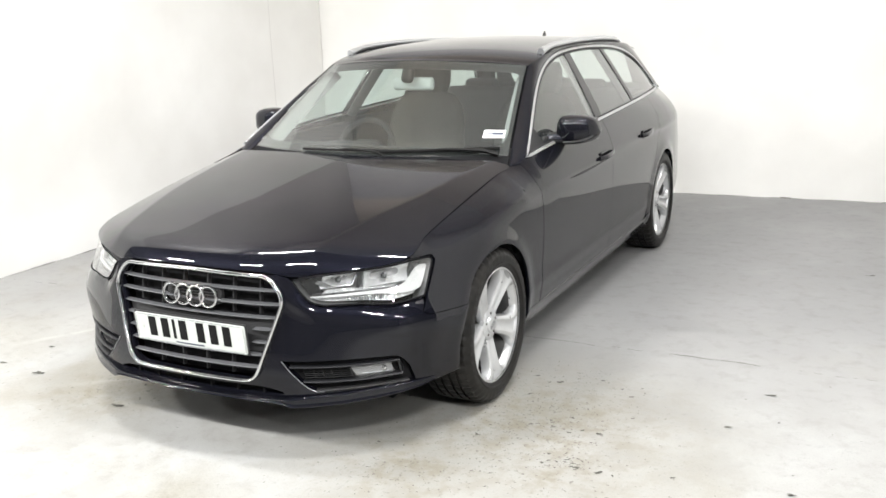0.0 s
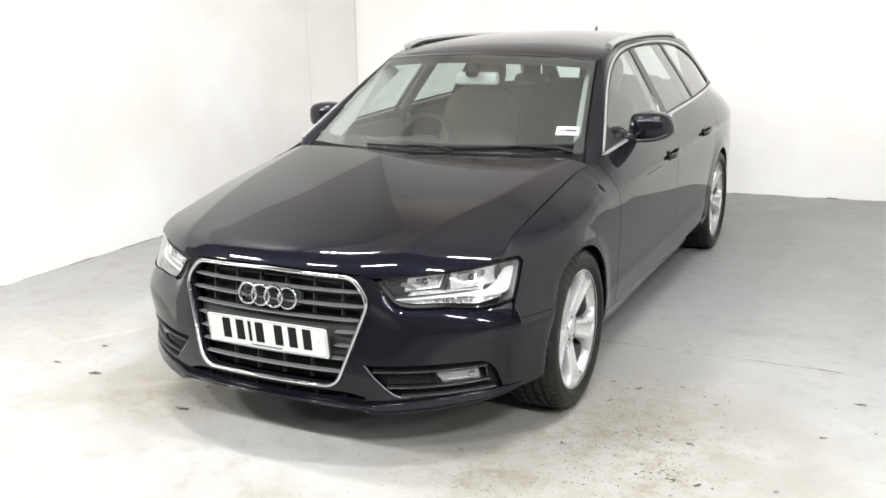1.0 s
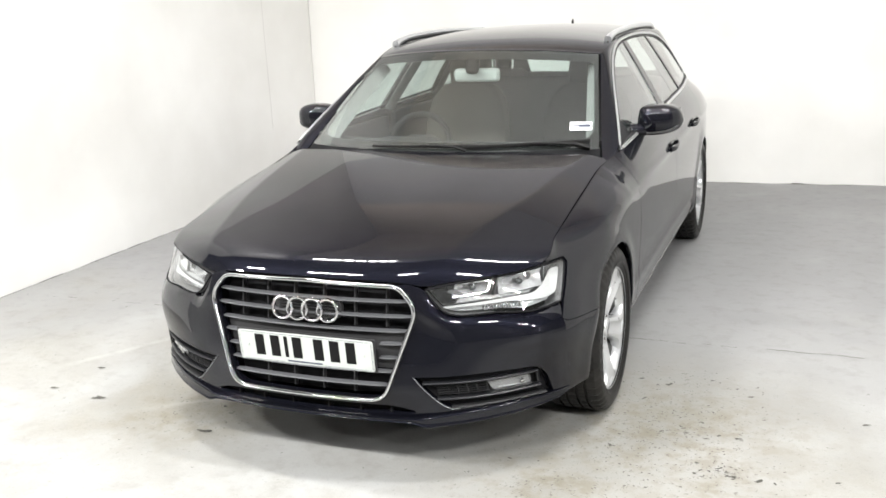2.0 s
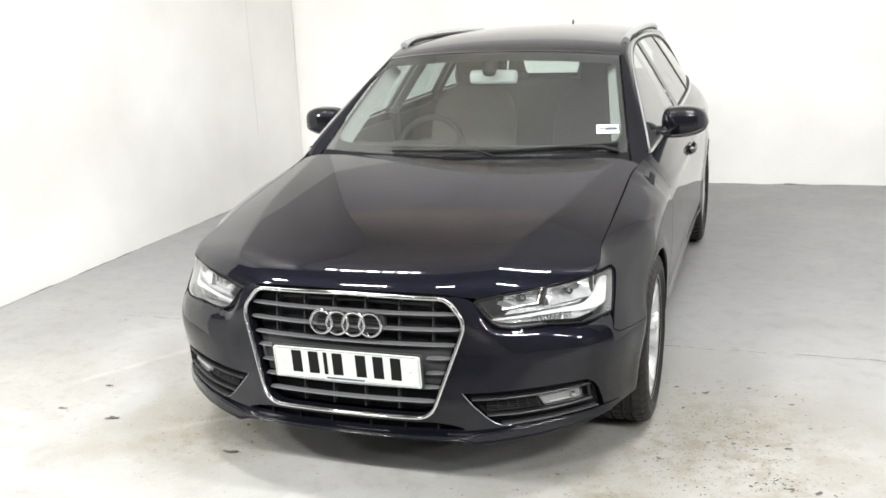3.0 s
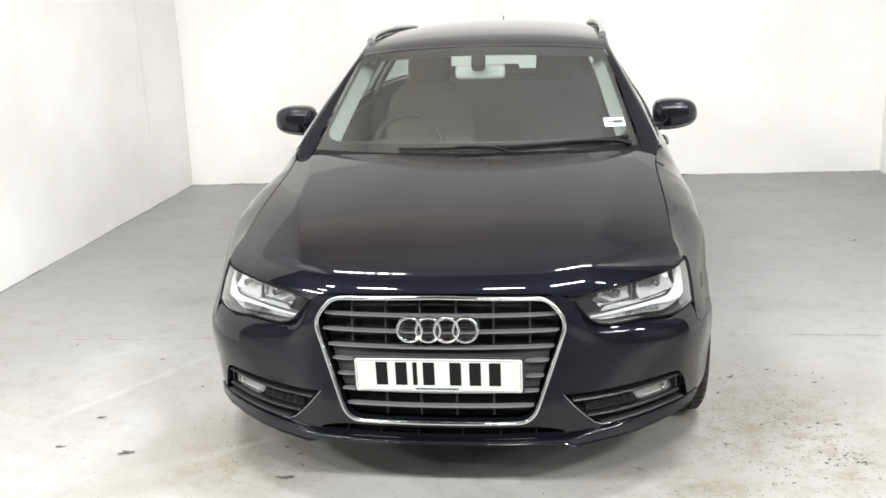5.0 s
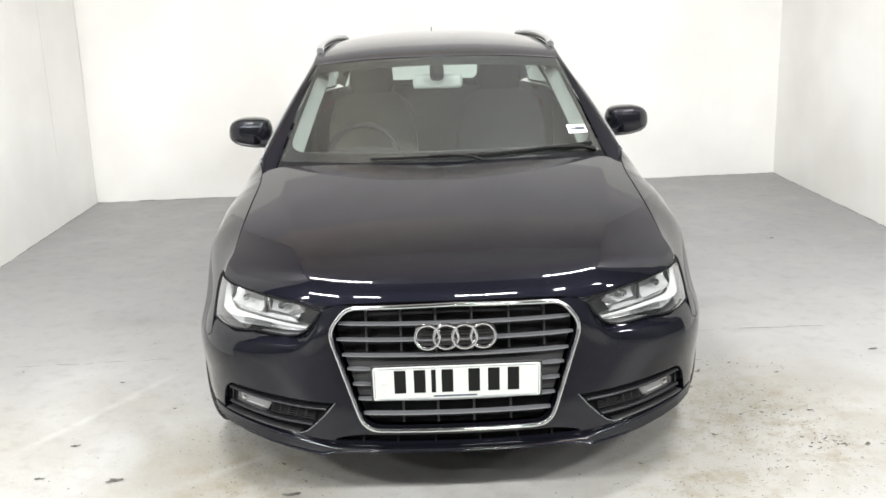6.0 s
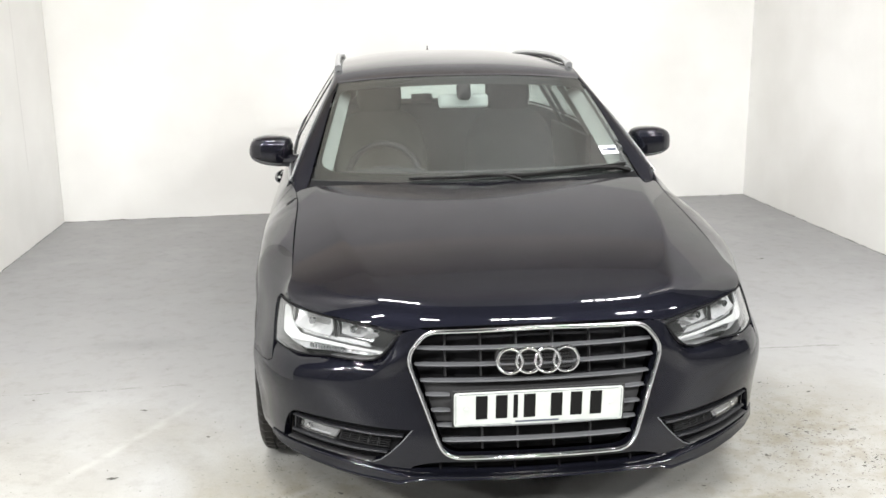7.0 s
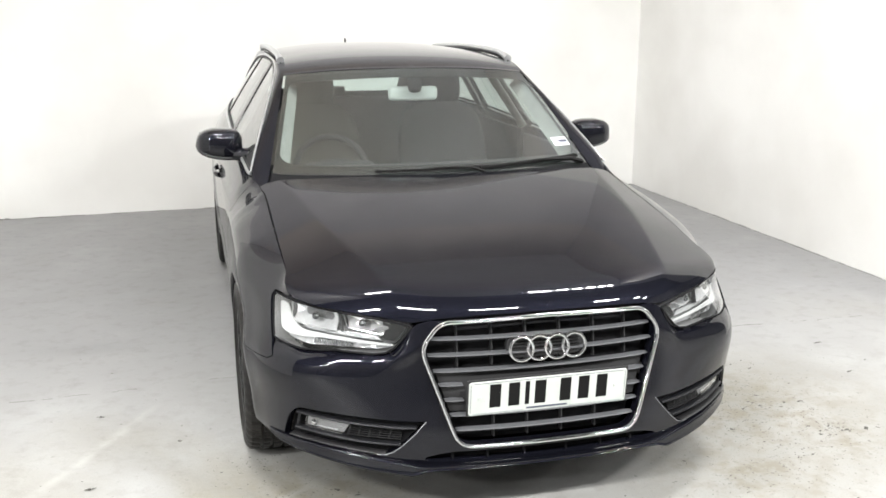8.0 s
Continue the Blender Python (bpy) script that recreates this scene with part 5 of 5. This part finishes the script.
def mirror_shell(s):
    """A rounded shell, flat behind, lofted along its width."""
    xs = 0.800 + 0.203 * (0.5 - 0.5 * np.cos(np.linspace(0, np.pi, 30)))
    bm, rings = bmesh.new(), []
    for x in xs:
        lo, hi, deep = float(mirror_low(x)), float(mirror_top(x)), float(mirror_deep(x))
        zc, h = (lo + hi) / 2, (hi - lo) / 2
        ring_ = []
        for k in range(28):
            a = 2 * math.pi * k / 28
            c, q = math.cos(a), math.sin(a)
            y = -deep * abs(c) ** 0.5 if c > 0 else 0.014 * abs(c) ** 0.6
            z = math.copysign(abs(q) ** 0.60, q) * (1 - 0.10 * max(c, 0) * (q < 0))
            ring_.append(bm.verts.new((s * x, 1.835 + 0.03 * (x - 0.9) + y, zc + h * z)))
        rings.append(ring_)
    for a, b in zip(rings, rings[1:]):
        for k in range(28):
            bm.faces.new((a[k], a[(k + 1) % 28], b[(k + 1) % 28], b[k]))
    bm.faces.new(rings[0][::-1])
    bm.faces.new(rings[-1])
    bmesh.ops.recalc_face_normals(bm, faces=bm.faces[:])
    return bm


for s in (1, -1):
    m = part("wing_mirror", mirror_shell(s), PAINT, CAR, "painted door mirror")
    tube("mirror_stalk", np.array([(0.715, 1.700, 0.962), (0.765, 1.735, 0.964), (0.81, 1.765, 0.962), (0.86, 1.785, 0.966)]), 0.044, PAINT, m, ry=0.030, side=s, n=16, taper=[1.0, 1.0, 1.0, 0.95])
    part("stalk_foot", box((0.030, 0.11, 0.055), (s * 0.772, 1.70, 0.955), 0.010, 3), BLACK, m, "black stalk foot")
    part("mirror_glass", box((0.165, 0.004, 0.098), (s * 0.902, 1.8495, 1.008), 0.0015), MIRROR, m, "silvered mirror glass")
    tube("indicator", np.array([(x, 1.835 - float(mirror_deep(x)) * 0.93 + 0.03 * (x - 0.9), float(mirror_low(x)) + 0.020) for x in np.linspace(0.85, 0.985, 10)]), 0.003, LAMPWALL, m, "slim indicator lens", ry=0.004, side=s, n=8)

# ---- wheels
def wheel_at(x, y, s):
    """A five-spoke alloy wheel; s: the side it faces."""
    v, f = lathe_data([(-0.10, 0.222), (-0.09, 0.238), (-0.02, 0.222), (0.045, 0.217), (0.060, 0.220)], 72)
    barrel = (v, f)
    prof = [(0.060, 0.220), (0.075, 0.223), (0.086, 0.229), (0.092, 0.235), (0.097, 0.2395), (0.101, 0.238), (0.100, 0.231)]
    v, f = lathe_data(prof, 72)
    w = make("wheel", v, f, ALLOY, CAR, "silver five-spoke alloy wheel", loc=(x, y, HUB))
    w.rotation_euler = (radians(36), 0, 0 if s > 0 else radians(180))
    make("rim_barrel", *barrel, BARREL, w)
    # tyre
    n, tp = 144, [(-0.096, 0.232), (-0.106, 0.247), (-0.113, 0.268), (-0.111, 0.290), (-0.103, 0.307), (-0.092, 0.317), (-0.07, 0.3205)]
    for g in (-0.055, -0.02, 0.02, 0.055):
        tp += [(g - 0.006, 0.3218), (g - 0.0045, 0.314), (g + 0.0045, 0.314), (g + 0.006, 0.3218)]
    tp += [(-x0, r) for x0, r in tp[6::-1]]
    tv, tf = lathe_data(tp, n)
    m = len(tp)
    for i in range(0, n, 3):
        for k in list(range(4, 7)) + list(range(m - 7, m - 4)) + [k for k in range(7, m - 7) if tp[k][1] > 0.32]:
            c = tv[i * m + k]
            c[1:] *= 0.981 if k in range(4, 7) or k >= m - 7 else 0.988
    make("tyre", tv, tf, RUBBER, w, "black road tyre with cut tread").data.set_sharp_from_angle(angle=radians(25))
    # raised ring on the side wall
    rv, rf = lathe_data([(0.1085, 0.252), (0.1115, 0.2535), (0.1125, 0.258), (0.1145, 0.260), (0.1135, 0.2625)], 72)
    make("sidewall_ring", rv, rf, RUBBER, w)
    bv, bf = lathe_data([(0.0, 0.0), (0.0, 0.155), (-0.018, 0.155), (-0.018, 0.06)], 48)
    make("brake_disc", bv, bf, DISC, w)
    cal = box((0.07, 0.07, 0.17), (0.0, -0.15, 0.02), 0.015, 2)
    part("brake_caliper", cal, DARK, w)
    # broad spokes, scooped between two ridges, flaring into the rim
    for k in range(5):
        bm = bmesh.new()
        base = 2 * math.pi * k / 5 + math.pi / 2
        rows = []
        for r, face, half, scoop, deep in ((0.040, 0.066, 0.030, 0.002, 0.030), (0.060, 0.068, 0.034, 0.004, 0.036), (0.085, 0.073, 0.037, 0.007, 0.042), (0.115, 0.079, 0.040, 0.009, 0.045), (0.150, 0.086, 0.044, 0.010, 0.046), (0.180, 0.091, 0.050, 0.010, 0.046), (0.202, 0.094, 0.059, 0.008, 0.044), (0.217, 0.095, 0.076, 0.006, 0.040), (0.229, 0.095, 0.100, 0.003, 0.034)):
            sec = [(deep, -0.99), (0.016, -1.0), (0.006, -0.93), (0.0008, -0.72), (0.0, -0.60), (0.45 * scoop, -0.46), (scoop, -0.22), (scoop, 0.22), (0.45 * scoop, 0.46), (0.0, 0.60), (0.0008, 0.72), (0.006, 0.93), (0.016, 1.0), (deep, 0.99)]
            ring_ = []
            for drop, o in sec:
                a, q = base + o * half / r * (1 if r > 0.15 else 0), o * half
                if r > 0.15:
                    y_, z_ = r * math.cos(a), r * math.sin(a)
                else:
                    y_, z_ = r * math.cos(base) - q * math.sin(base), r * math.sin(base) + q * math.cos(base)
                ring_.append(bm.verts.new((face - drop, y_, z_)))
            rows.append(ring_)
        for a, b in zip(rows, rows[1:]):
            for i in range(len(a)):
                j = (i + 1) % len(a)
                bm.faces.new((a[i], a[j], b[j], b[i]))
        bm.faces.new(rows[0])
        bm.faces.new(rows[-1][::-1])
        bmesh.ops.recalc_face_normals(bm, faces=bm.faces[:])
        part("spoke", bm, ALLOY, w)
    hv, hf = lathe_data([(0.050, 0.070), (0.067, 0.067), (0.071, 0.057), (0.069, 0.036), (0.076, 0.033), (0.0785, 0.028), (0.079, 0.0)], 40)
    hub = make("hub", hv, hf, ALLOY, w, "silver hub with centre cap")
    hub.data.set_sharp_from_angle(angle=radians(40))
    for k in range(5):
        t5 = 2 * math.pi * (k + 0.5) / 5 + math.pi / 2
        bv, bf = lathe_data([(0.065, 0.006), (0.0725, 0.006), (0.074, 0.004), (0.074, 0.0)], 6)
        make("wheel_bolt", bv + np.array([0, 0.047 * math.cos(t5), 0.047 * math.sin(t5)]), bf, DISC, w, flat=True)
    for k in range(4):
        ang = np.linspace(0, 2 * np.pi, 20, endpoint=False)
        tube("cap_ring", [(0.0798, (k - 1.5) * 0.011 + 0.0075 * math.cos(q), 0.0075 * math.sin(q)) for q in ang], 0.0013, CHROME, hub, closed=True, n=6, up=(1, 0, 0))
    return w


for y in (WF, WR):
    for s in (1, -1):
        wheel_at(s * (0.790 if y == WF else 0.764), y, s)
    # dark wheel housings
    for s in (1, -1):
        ang = np.linspace(0.0, math.pi, 30)
        xs = [0.48, 0.60, 0.72, 0.80, 0.868 if y == WF else 0.852]
        P = np.array([[(s * x, y + 0.352 * math.cos(a), 0.315 + 0.352 * math.sin(a)) for x in xs] for a in ang])
        v, f = grid_data(P)
        make("wheel_housing", v, f, DARK, CAR)
        v, f = lathe_data([(0, 0.0), (0, 0.36)], 40)
        make("inner_housing", v + np.array([s * 0.48, y, 0.315]), f, DARK, CAR)

# underside
part("underside", box((1.02, 4.2, 0.06), (0, 2.3, 0.20), 0.02), DARK, CAR, "dark flat underside")
part("floor_pan", box((1.60, 1.95, 0.10), (0, 2.25, 0.24), 0.03), DARK, CAR)
both("engine_tray", lambda x, y: np.stack([x, y, 0.227 + 0 * x], -1), [(0, 0.020), (0.3, 0.042), (0.45, 0.085), (0.58, 0.150), (0.68, 0.225), (0.74, 0.31), (0.74, 0.42), (0.60, 0.46), (0.60, 0.66), (0, 0.66)], DARK, CAR, step=0.06, rim=0.012, out=UPWARD)
part("front_bulkhead", box((1.35, 0.03, 0.5), (0, 1.32, 0.66), 0.01), DARK, CAR)

# ---------------------------------------------------------------- the cabin
def pad(name, size, at, mat, parent, label="", turn=(0, 0, 0), bevel=0.04):
    return part(name, box(size, at, bevel, 4, turn), mat, parent, label)


def seat_back(x, y, z, rows, lean=0.25):
    """A padded, rounded back lofted over (height, half width, depth)."""
    bm, rings = bmesh.new(), []
    for h, half, deep in rows:
        ring_ = []
        for k in range(28):
            a = 2 * math.pi * k / 28
            c, s2 = math.cos(a), math.sin(a)
            px = half * math.copysign(abs(c) ** 0.6, c)
            # side bolsters stand a little forward of the middle
            py = 0.5 * deep * math.copysign(abs(s2) ** 0.7, s2) - 0.022 * (abs(px) / max(half, 0.01)) ** 2 * (s2 < 0)
            ring_.append(bm.verts.new((x + px, y + lean * h + py, z + h)))
        rings.append(ring_)
    for a, b in zip(rings, rings[1:]):
        for k in range(28):
            bm.faces.new((a[k], a[(k + 1) % 28], b[(k + 1) % 28], b[k]))
    bm.faces.new(rings[0][::-1])
    bm.faces.new(rings[-1])
    return bm


both("dashboard", lambda q, s: np.stack([q * 0.70, 1.24 + 0.20 * q ** 2 + (0.56 - 0.12 * q ** 2) * s, 0.905 + 0.028 * np.sin(np.pi * np.clip(s, 0, 1)) - 0.02 * s], -1), [(0, 0), (1, 0), (1, 1), (0, 1)], TRIM, CAR, "dark grey dashboard", step=0.1, rim=0.25, out=UPWARD)
pad("instrument_hood", (0.34, 0.14, 0.05), (-0.36, 1.76, 0.885), TRIM, CAR, "dark instrument hood")
ang = np.linspace(0, 2 * np.pi, 48, endpoint=False)
tilt = np.array(pose(-0.375, 1.93, 0.842, 66, 0, 0))
ringp = [(tilt @ np.array([0.172 * math.cos(a), 0.172 * math.sin(a), 0, 1]))[:3] for a in ang]
wheelrim = tube("steering_wheel", ringp, 0.016, TRIM, CAR, "dark leather steering wheel", closed=True, n=10, up=(0, -0.4, 0.9))
for a in (-0.1, math.pi + 0.1, -math.pi / 2):
    tube("wheel_spoke", [(tilt @ np.array([r * math.cos(a), r * math.sin(a), 0.0, 1]))[:3] for r in (0.03, 0.11, 0.168)], 0.016, TRIM, wheelrim, ry=0.008, n=8, up=(0, -0.4, 0.9))
pad("airbag_cover", (0.15, 0.13, 0.05), (-0.36, 1.925, 0.836), TRIM, wheelrim, turn=(66, 0, 0), bevel=0.02)
for x, cover in ((-0.36, VEIL_CLOTH), (0.36, CLOTH)):
    seat = pad("front_seat", (0.50, 0.50, 0.16), (x, 2.28, 0.46), cover, CAR, "cloth front seat paled for the tan veil on the windscreen" if x < 0 else "dark grey cloth front seat")
    part("backrest", seat_back(x, 2.56, 0.50, [(0.0, 0.22, 0.10), (0.06, 0.245, 0.13), (0.25, 0.255, 0.14), (0.42, 0.245, 0.125), (0.52, 0.215, 0.105), (0.575, 0.165, 0.085), (0.60, 0.10, 0.05)]), cover, seat)
    part("headrest", seat_back(x, 2.715, 1.075, [(0.0, 0.085, 0.05), (0.02, 0.110, 0.085), (0.08, 0.124, 0.10), (0.15, 0.120, 0.09), (0.19, 0.10, 0.06), (0.20, 0.05, 0.03)]), cover, seat)
    for dx in (-0.05, 0.05):
        tube("headrest_post", [(x + dx, 2.70, 1.04), (x + dx, 2.715, 1.09)], 0.006, CHROME, seat)
bench = pad("rear_bench", (1.26, 0.50, 0.18), (0, 3.12, 0.48), CLOTH, CAR, "dark grey cloth rear bench")
pad("backrest", (1.26, 0.14, 0.58), (0, 3.45, 0.78), CLOTH, bench, turn=(-16, 0, 0), bevel=0.05)
for x in (-0.38, 0.38):
    pad("headrest", (0.24, 0.09, 0.10), (x, 3.54, 1.065), CLOTH, bench, turn=(-10, 0, 0), bevel=0.035)
part("parcel_cover", box((1.1, 0.75, 0.02), (0, 3.92, 0.98), 0.006), TRIM, CAR, "dark load cover")
part("tunnel_console", box((0.24, 1.0, 0.25), (0, 2.2, 0.48), 0.03, 3), TRIM, CAR, "dark centre console")

# inside trim of the pillars
for s in (1, -1):
    ss, kk = np.linspace(0.062, 0.975, 30), np.linspace(0, 1, 6)
    P = []
    for q in ss:
        deep = 0.030 + 0.034 * float(smooth(0.05, 0.17, q))
        nrm = surface_normals(screen, np.array([[0.966, q]]), UPWARD)[0]
        P.append([screen(np.array([0.968 - 0.040 * k * float(smooth(0.03, 0.16, q))]), np.array([q]))[0] - nrm * (0.009 + deep * k) for k in kk])
    v, f = grid_data(np.array(P) * np.array([s, 1, 1]))
    make("pillar_trim", v, f, PILLAR, CAR, "pale grey inner pillar trim")
    for y, lean in ((2.44, 0.09), (3.17, -0.03)):
        p = [cheek(np.array([y + lean * k]), np.array([0.97 + 0.36 * k]))[0] - np.array([0.045, 0, 0]) for k in np.linspace(0, 1, 6)]
        tube("inner_pillar", p, 0.05, PILLAR if y < 3 else TRIM, CAR, "pale grey inner pillar trim" if y < 3 else "dark inner pillar trim", ry=0.014, side=s, n=10, up=(1, 0, 0))
    part("door_card", box((0.03, 1.0, 0.55), (s * 0.785, 1.93, 0.66), 0.012), TRIM, CAR, "dark inner door panel")
    part("door_card", box((0.03, 0.9, 0.55), (s * 0.775, 2.95, 0.68), 0.012), TRIM, CAR, "dark inner door panel")

# inner mirror with its sensor foot
mir = pad("rear_view_mirror", (0.235, 0.045, 0.066), (0.0, 1.825, 1.214), PALE, CAR, "pale grey inner mirror", bevel=0.02)
part("sensor_cover", box((0.066, 0.050, 0.085), (-0.004, 1.775, 1.262), 0.024, 5, (-30, 0, 0)), DARK, mir, "black sensor cover")

# ---------------------------------------------------------------- floor joint, stains and wall feet
def flake(bm, x, y, r, stretch=1.0, turn=0.0, z=0.0015):
    n = random.randint(5, 8)
    ps = []
    for k in range(n):
        a, q = 2 * math.pi * k / n, r * random.uniform(0.55, 1.2)
        u, w = q * math.cos(a) * stretch, q * math.sin(a)
        ps.append(bm.verts.new((x + u * math.cos(turn) - w * math.sin(turn), y + u * math.sin(turn) + w * math.cos(turn), z)))
    bm.faces.new(ps)


random.seed(7)
bm = bmesh.new()
for x0, x1, keep, wide in ((-2.75, -2.0, 0.35, 0.0009), (-2.0, -1.55, 0.75, 0.0018), (-1.55, -0.85, 0.45, 0.0012), (0.66, 1.06, 0.95, 0.0020), (1.06, 1.42, 0.15, 0.0010), (1.42, 1.80, 1.0, 0.0024), (1.80, 2.95, 0.6, 0.0013)):
    x = x0
    while x < x1:
        step = random.uniform(0.015, 0.045)
        yc = 1.425 + 0.165 * smooth(-2.6, 0.9, x) + 0.006 * math.sin(5 * x) + 0.004 * math.sin(23 * x) + random.uniform(-0.003, 0.003)
        if random.random() < keep:
            h = wide * random.uniform(0.5, 1.5)
            ps = [(x, yc - h), (x + step, yc - h * 0.6 + random.uniform(-0.003, 0.003)), (x + step * 0.95, yc + h * 0.8 + 0.001), (x, yc + h)]
            bm.faces.new([bm.verts.new((px, py, 0.0015)) for px, py in ps])
        x += step
tagged(part("floor_joint", bm, CRACK, None, smoothed=False), "thin dirty broken crack along a floor joint", "crack", kind="structure")

bm = bmesh.new()
for cx, cy, sx, sy, n, r in ((1.02, 0.85, 0.14, 0.22, 330, 0.0034), (1.18, 0.55, 0.20, 0.25, 420, 0.0032), (1.34, 0.35, 0.06, 0.035, 60, 0.0050), (1.02, 0.20, 0.22, 0.18, 240, 0.0034), (1.15, 1.15, 0.16, 0.05, 60, 0.0040), (0.80, 0.05, 0.2, 0.15, 110, 0.0036), (1.4, -0.1, 0.3, 0.25, 90, 0.0040), (-0.85, 0.60, 0.07, 0.07, 60, 0.0042), (-0.68, 0.28, 0.16, 0.12, 110, 0.0034), (-0.95, 0.30, 0.30, 0.25, 60, 0.0032), (1.9, 0.9, 0.5, 0.5, 36, 0.0048), (-1.5, 0.8, 0.5, 0.45, 45, 0.0042), (0.2, -0.7, 0.9, 0.4, 40, 0.0040)):
    for k in range(int(1.15 * n)):
        flake(bm, random.gauss(cx, sx), random.gauss(cy, sy), 0.72 * r * random.uniform(0.2, 1.1) ** 1.3 * (2.6 if random.random() < 0.05 else 1), random.uniform(1, 2.6), random.uniform(-1.2, 1.2))
tagged(part("floor_specks", bm, TAR, None, smoothed=False), "small dark chips and pits in the floor paint", "specks", kind="stuff")

for x, y, r in ((-1.185, 0.27, 0.024), (-0.56, 0.125, 0.024), (-1.47, 0.31, 0.014), (-1.43, 0.56, 0.013), (-1.44, 1.19, 0.010), (1.82, 0.88, 0.012), (1.92, 1.26, 0.016), (2.10, 0.42, 0.012), (1.38, 0.63, 0.012), (2.185, 3.32, 0.018), (0.96, 0.45, 0.010)):
    bm = bmesh.new()
    for k in range(9):
        flake(bm, x + random.gauss(0, r * 0.55), y + random.gauss(0, r * 0.22), r * random.uniform(0.2, 0.5), 1.7, random.uniform(-0.2, 0.5), 0.0015 + 0.0004 * k)
    tagged(part("floor_stain", bm, TAR, None, smoothed=False), "dark dried stain on the concrete floor", "stain", "stains on the floor")


def wall_foot(name, p0, p1, inward, label):
    """A broken dark line of dirt where a wall meets the floor."""
    p0, p1 = np.array(p0), np.array(p1)
    length = np.linalg.norm(p1 - p0)
    d = (p1 - p0) / length
    nrm = np.array(inward)
    bm = bmesh.new()
    u = 0.0
    while u < length:
        step = random.uniform(0.03, 0.12)
        if random.random() < 0.86:
            w, h = random.uniform(0.001, 0.005), random.uniform(0.002, 0.006) * (1.8 if random.random() < 0.04 else 1)
            a, b = p0 + d * u, p0 + d * min(u + step, length)
            q = [(*(a + nrm * w), 0.001), (*(b + nrm * w * 0.7), 0.001), (*(b + nrm * 0.002), h * 0.7), (*(a + nrm * 0.002), h)]
            bm.faces.new([bm.verts.new(p) for p in q])
        u += step
    tagged(part(name, bm, CRACK, None, smoothed=False), label, "baseboard", kind="structure")


wall_foot("baseboard_left", (-2.80, 0.9), BL, (1, 0), "dark dirt line along the wall foot")
wall_foot("baseboard_back", BL, BR, (0, -1), "dark dirt line along the wall foot")
wall_foot("baseboard_right", (3.05, 0.9), BR, (-1, 0), "dark dirt line along the wall foot")

# thin crack down the side wall near the back corner
bm = bmesh.new()
z = 0.55
while z < CEILING:
    h = random.uniform(0.05, 0.12)
    y0, y1 = 4.52 + 0.01 * math.sin(3 * z), 4.52 + 0.01 * math.sin(3 * (z + h))
    xw = lambda y: -2.80 + (BL[0] + 2.80) * (y - 0.9) / (BL[1] - 0.9) + 0.002
    bm.faces.new([bm.verts.new(p) for p in ((xw(y0), y0 - 0.003, z), (xw(y0), y0 + 0.003, z), (xw(y1), y1 + 0.003, z + h), (xw(y1), y1 - 0.003, z + h))])
    z += h
CABLE = material("wall_crack", (0.62, 0.61, 0.59), 0.8)
tagged(part("wall_crack", bm, CABLE, None, smoothed=False), "thin grey crack down the white wall", "crack", kind="structure")
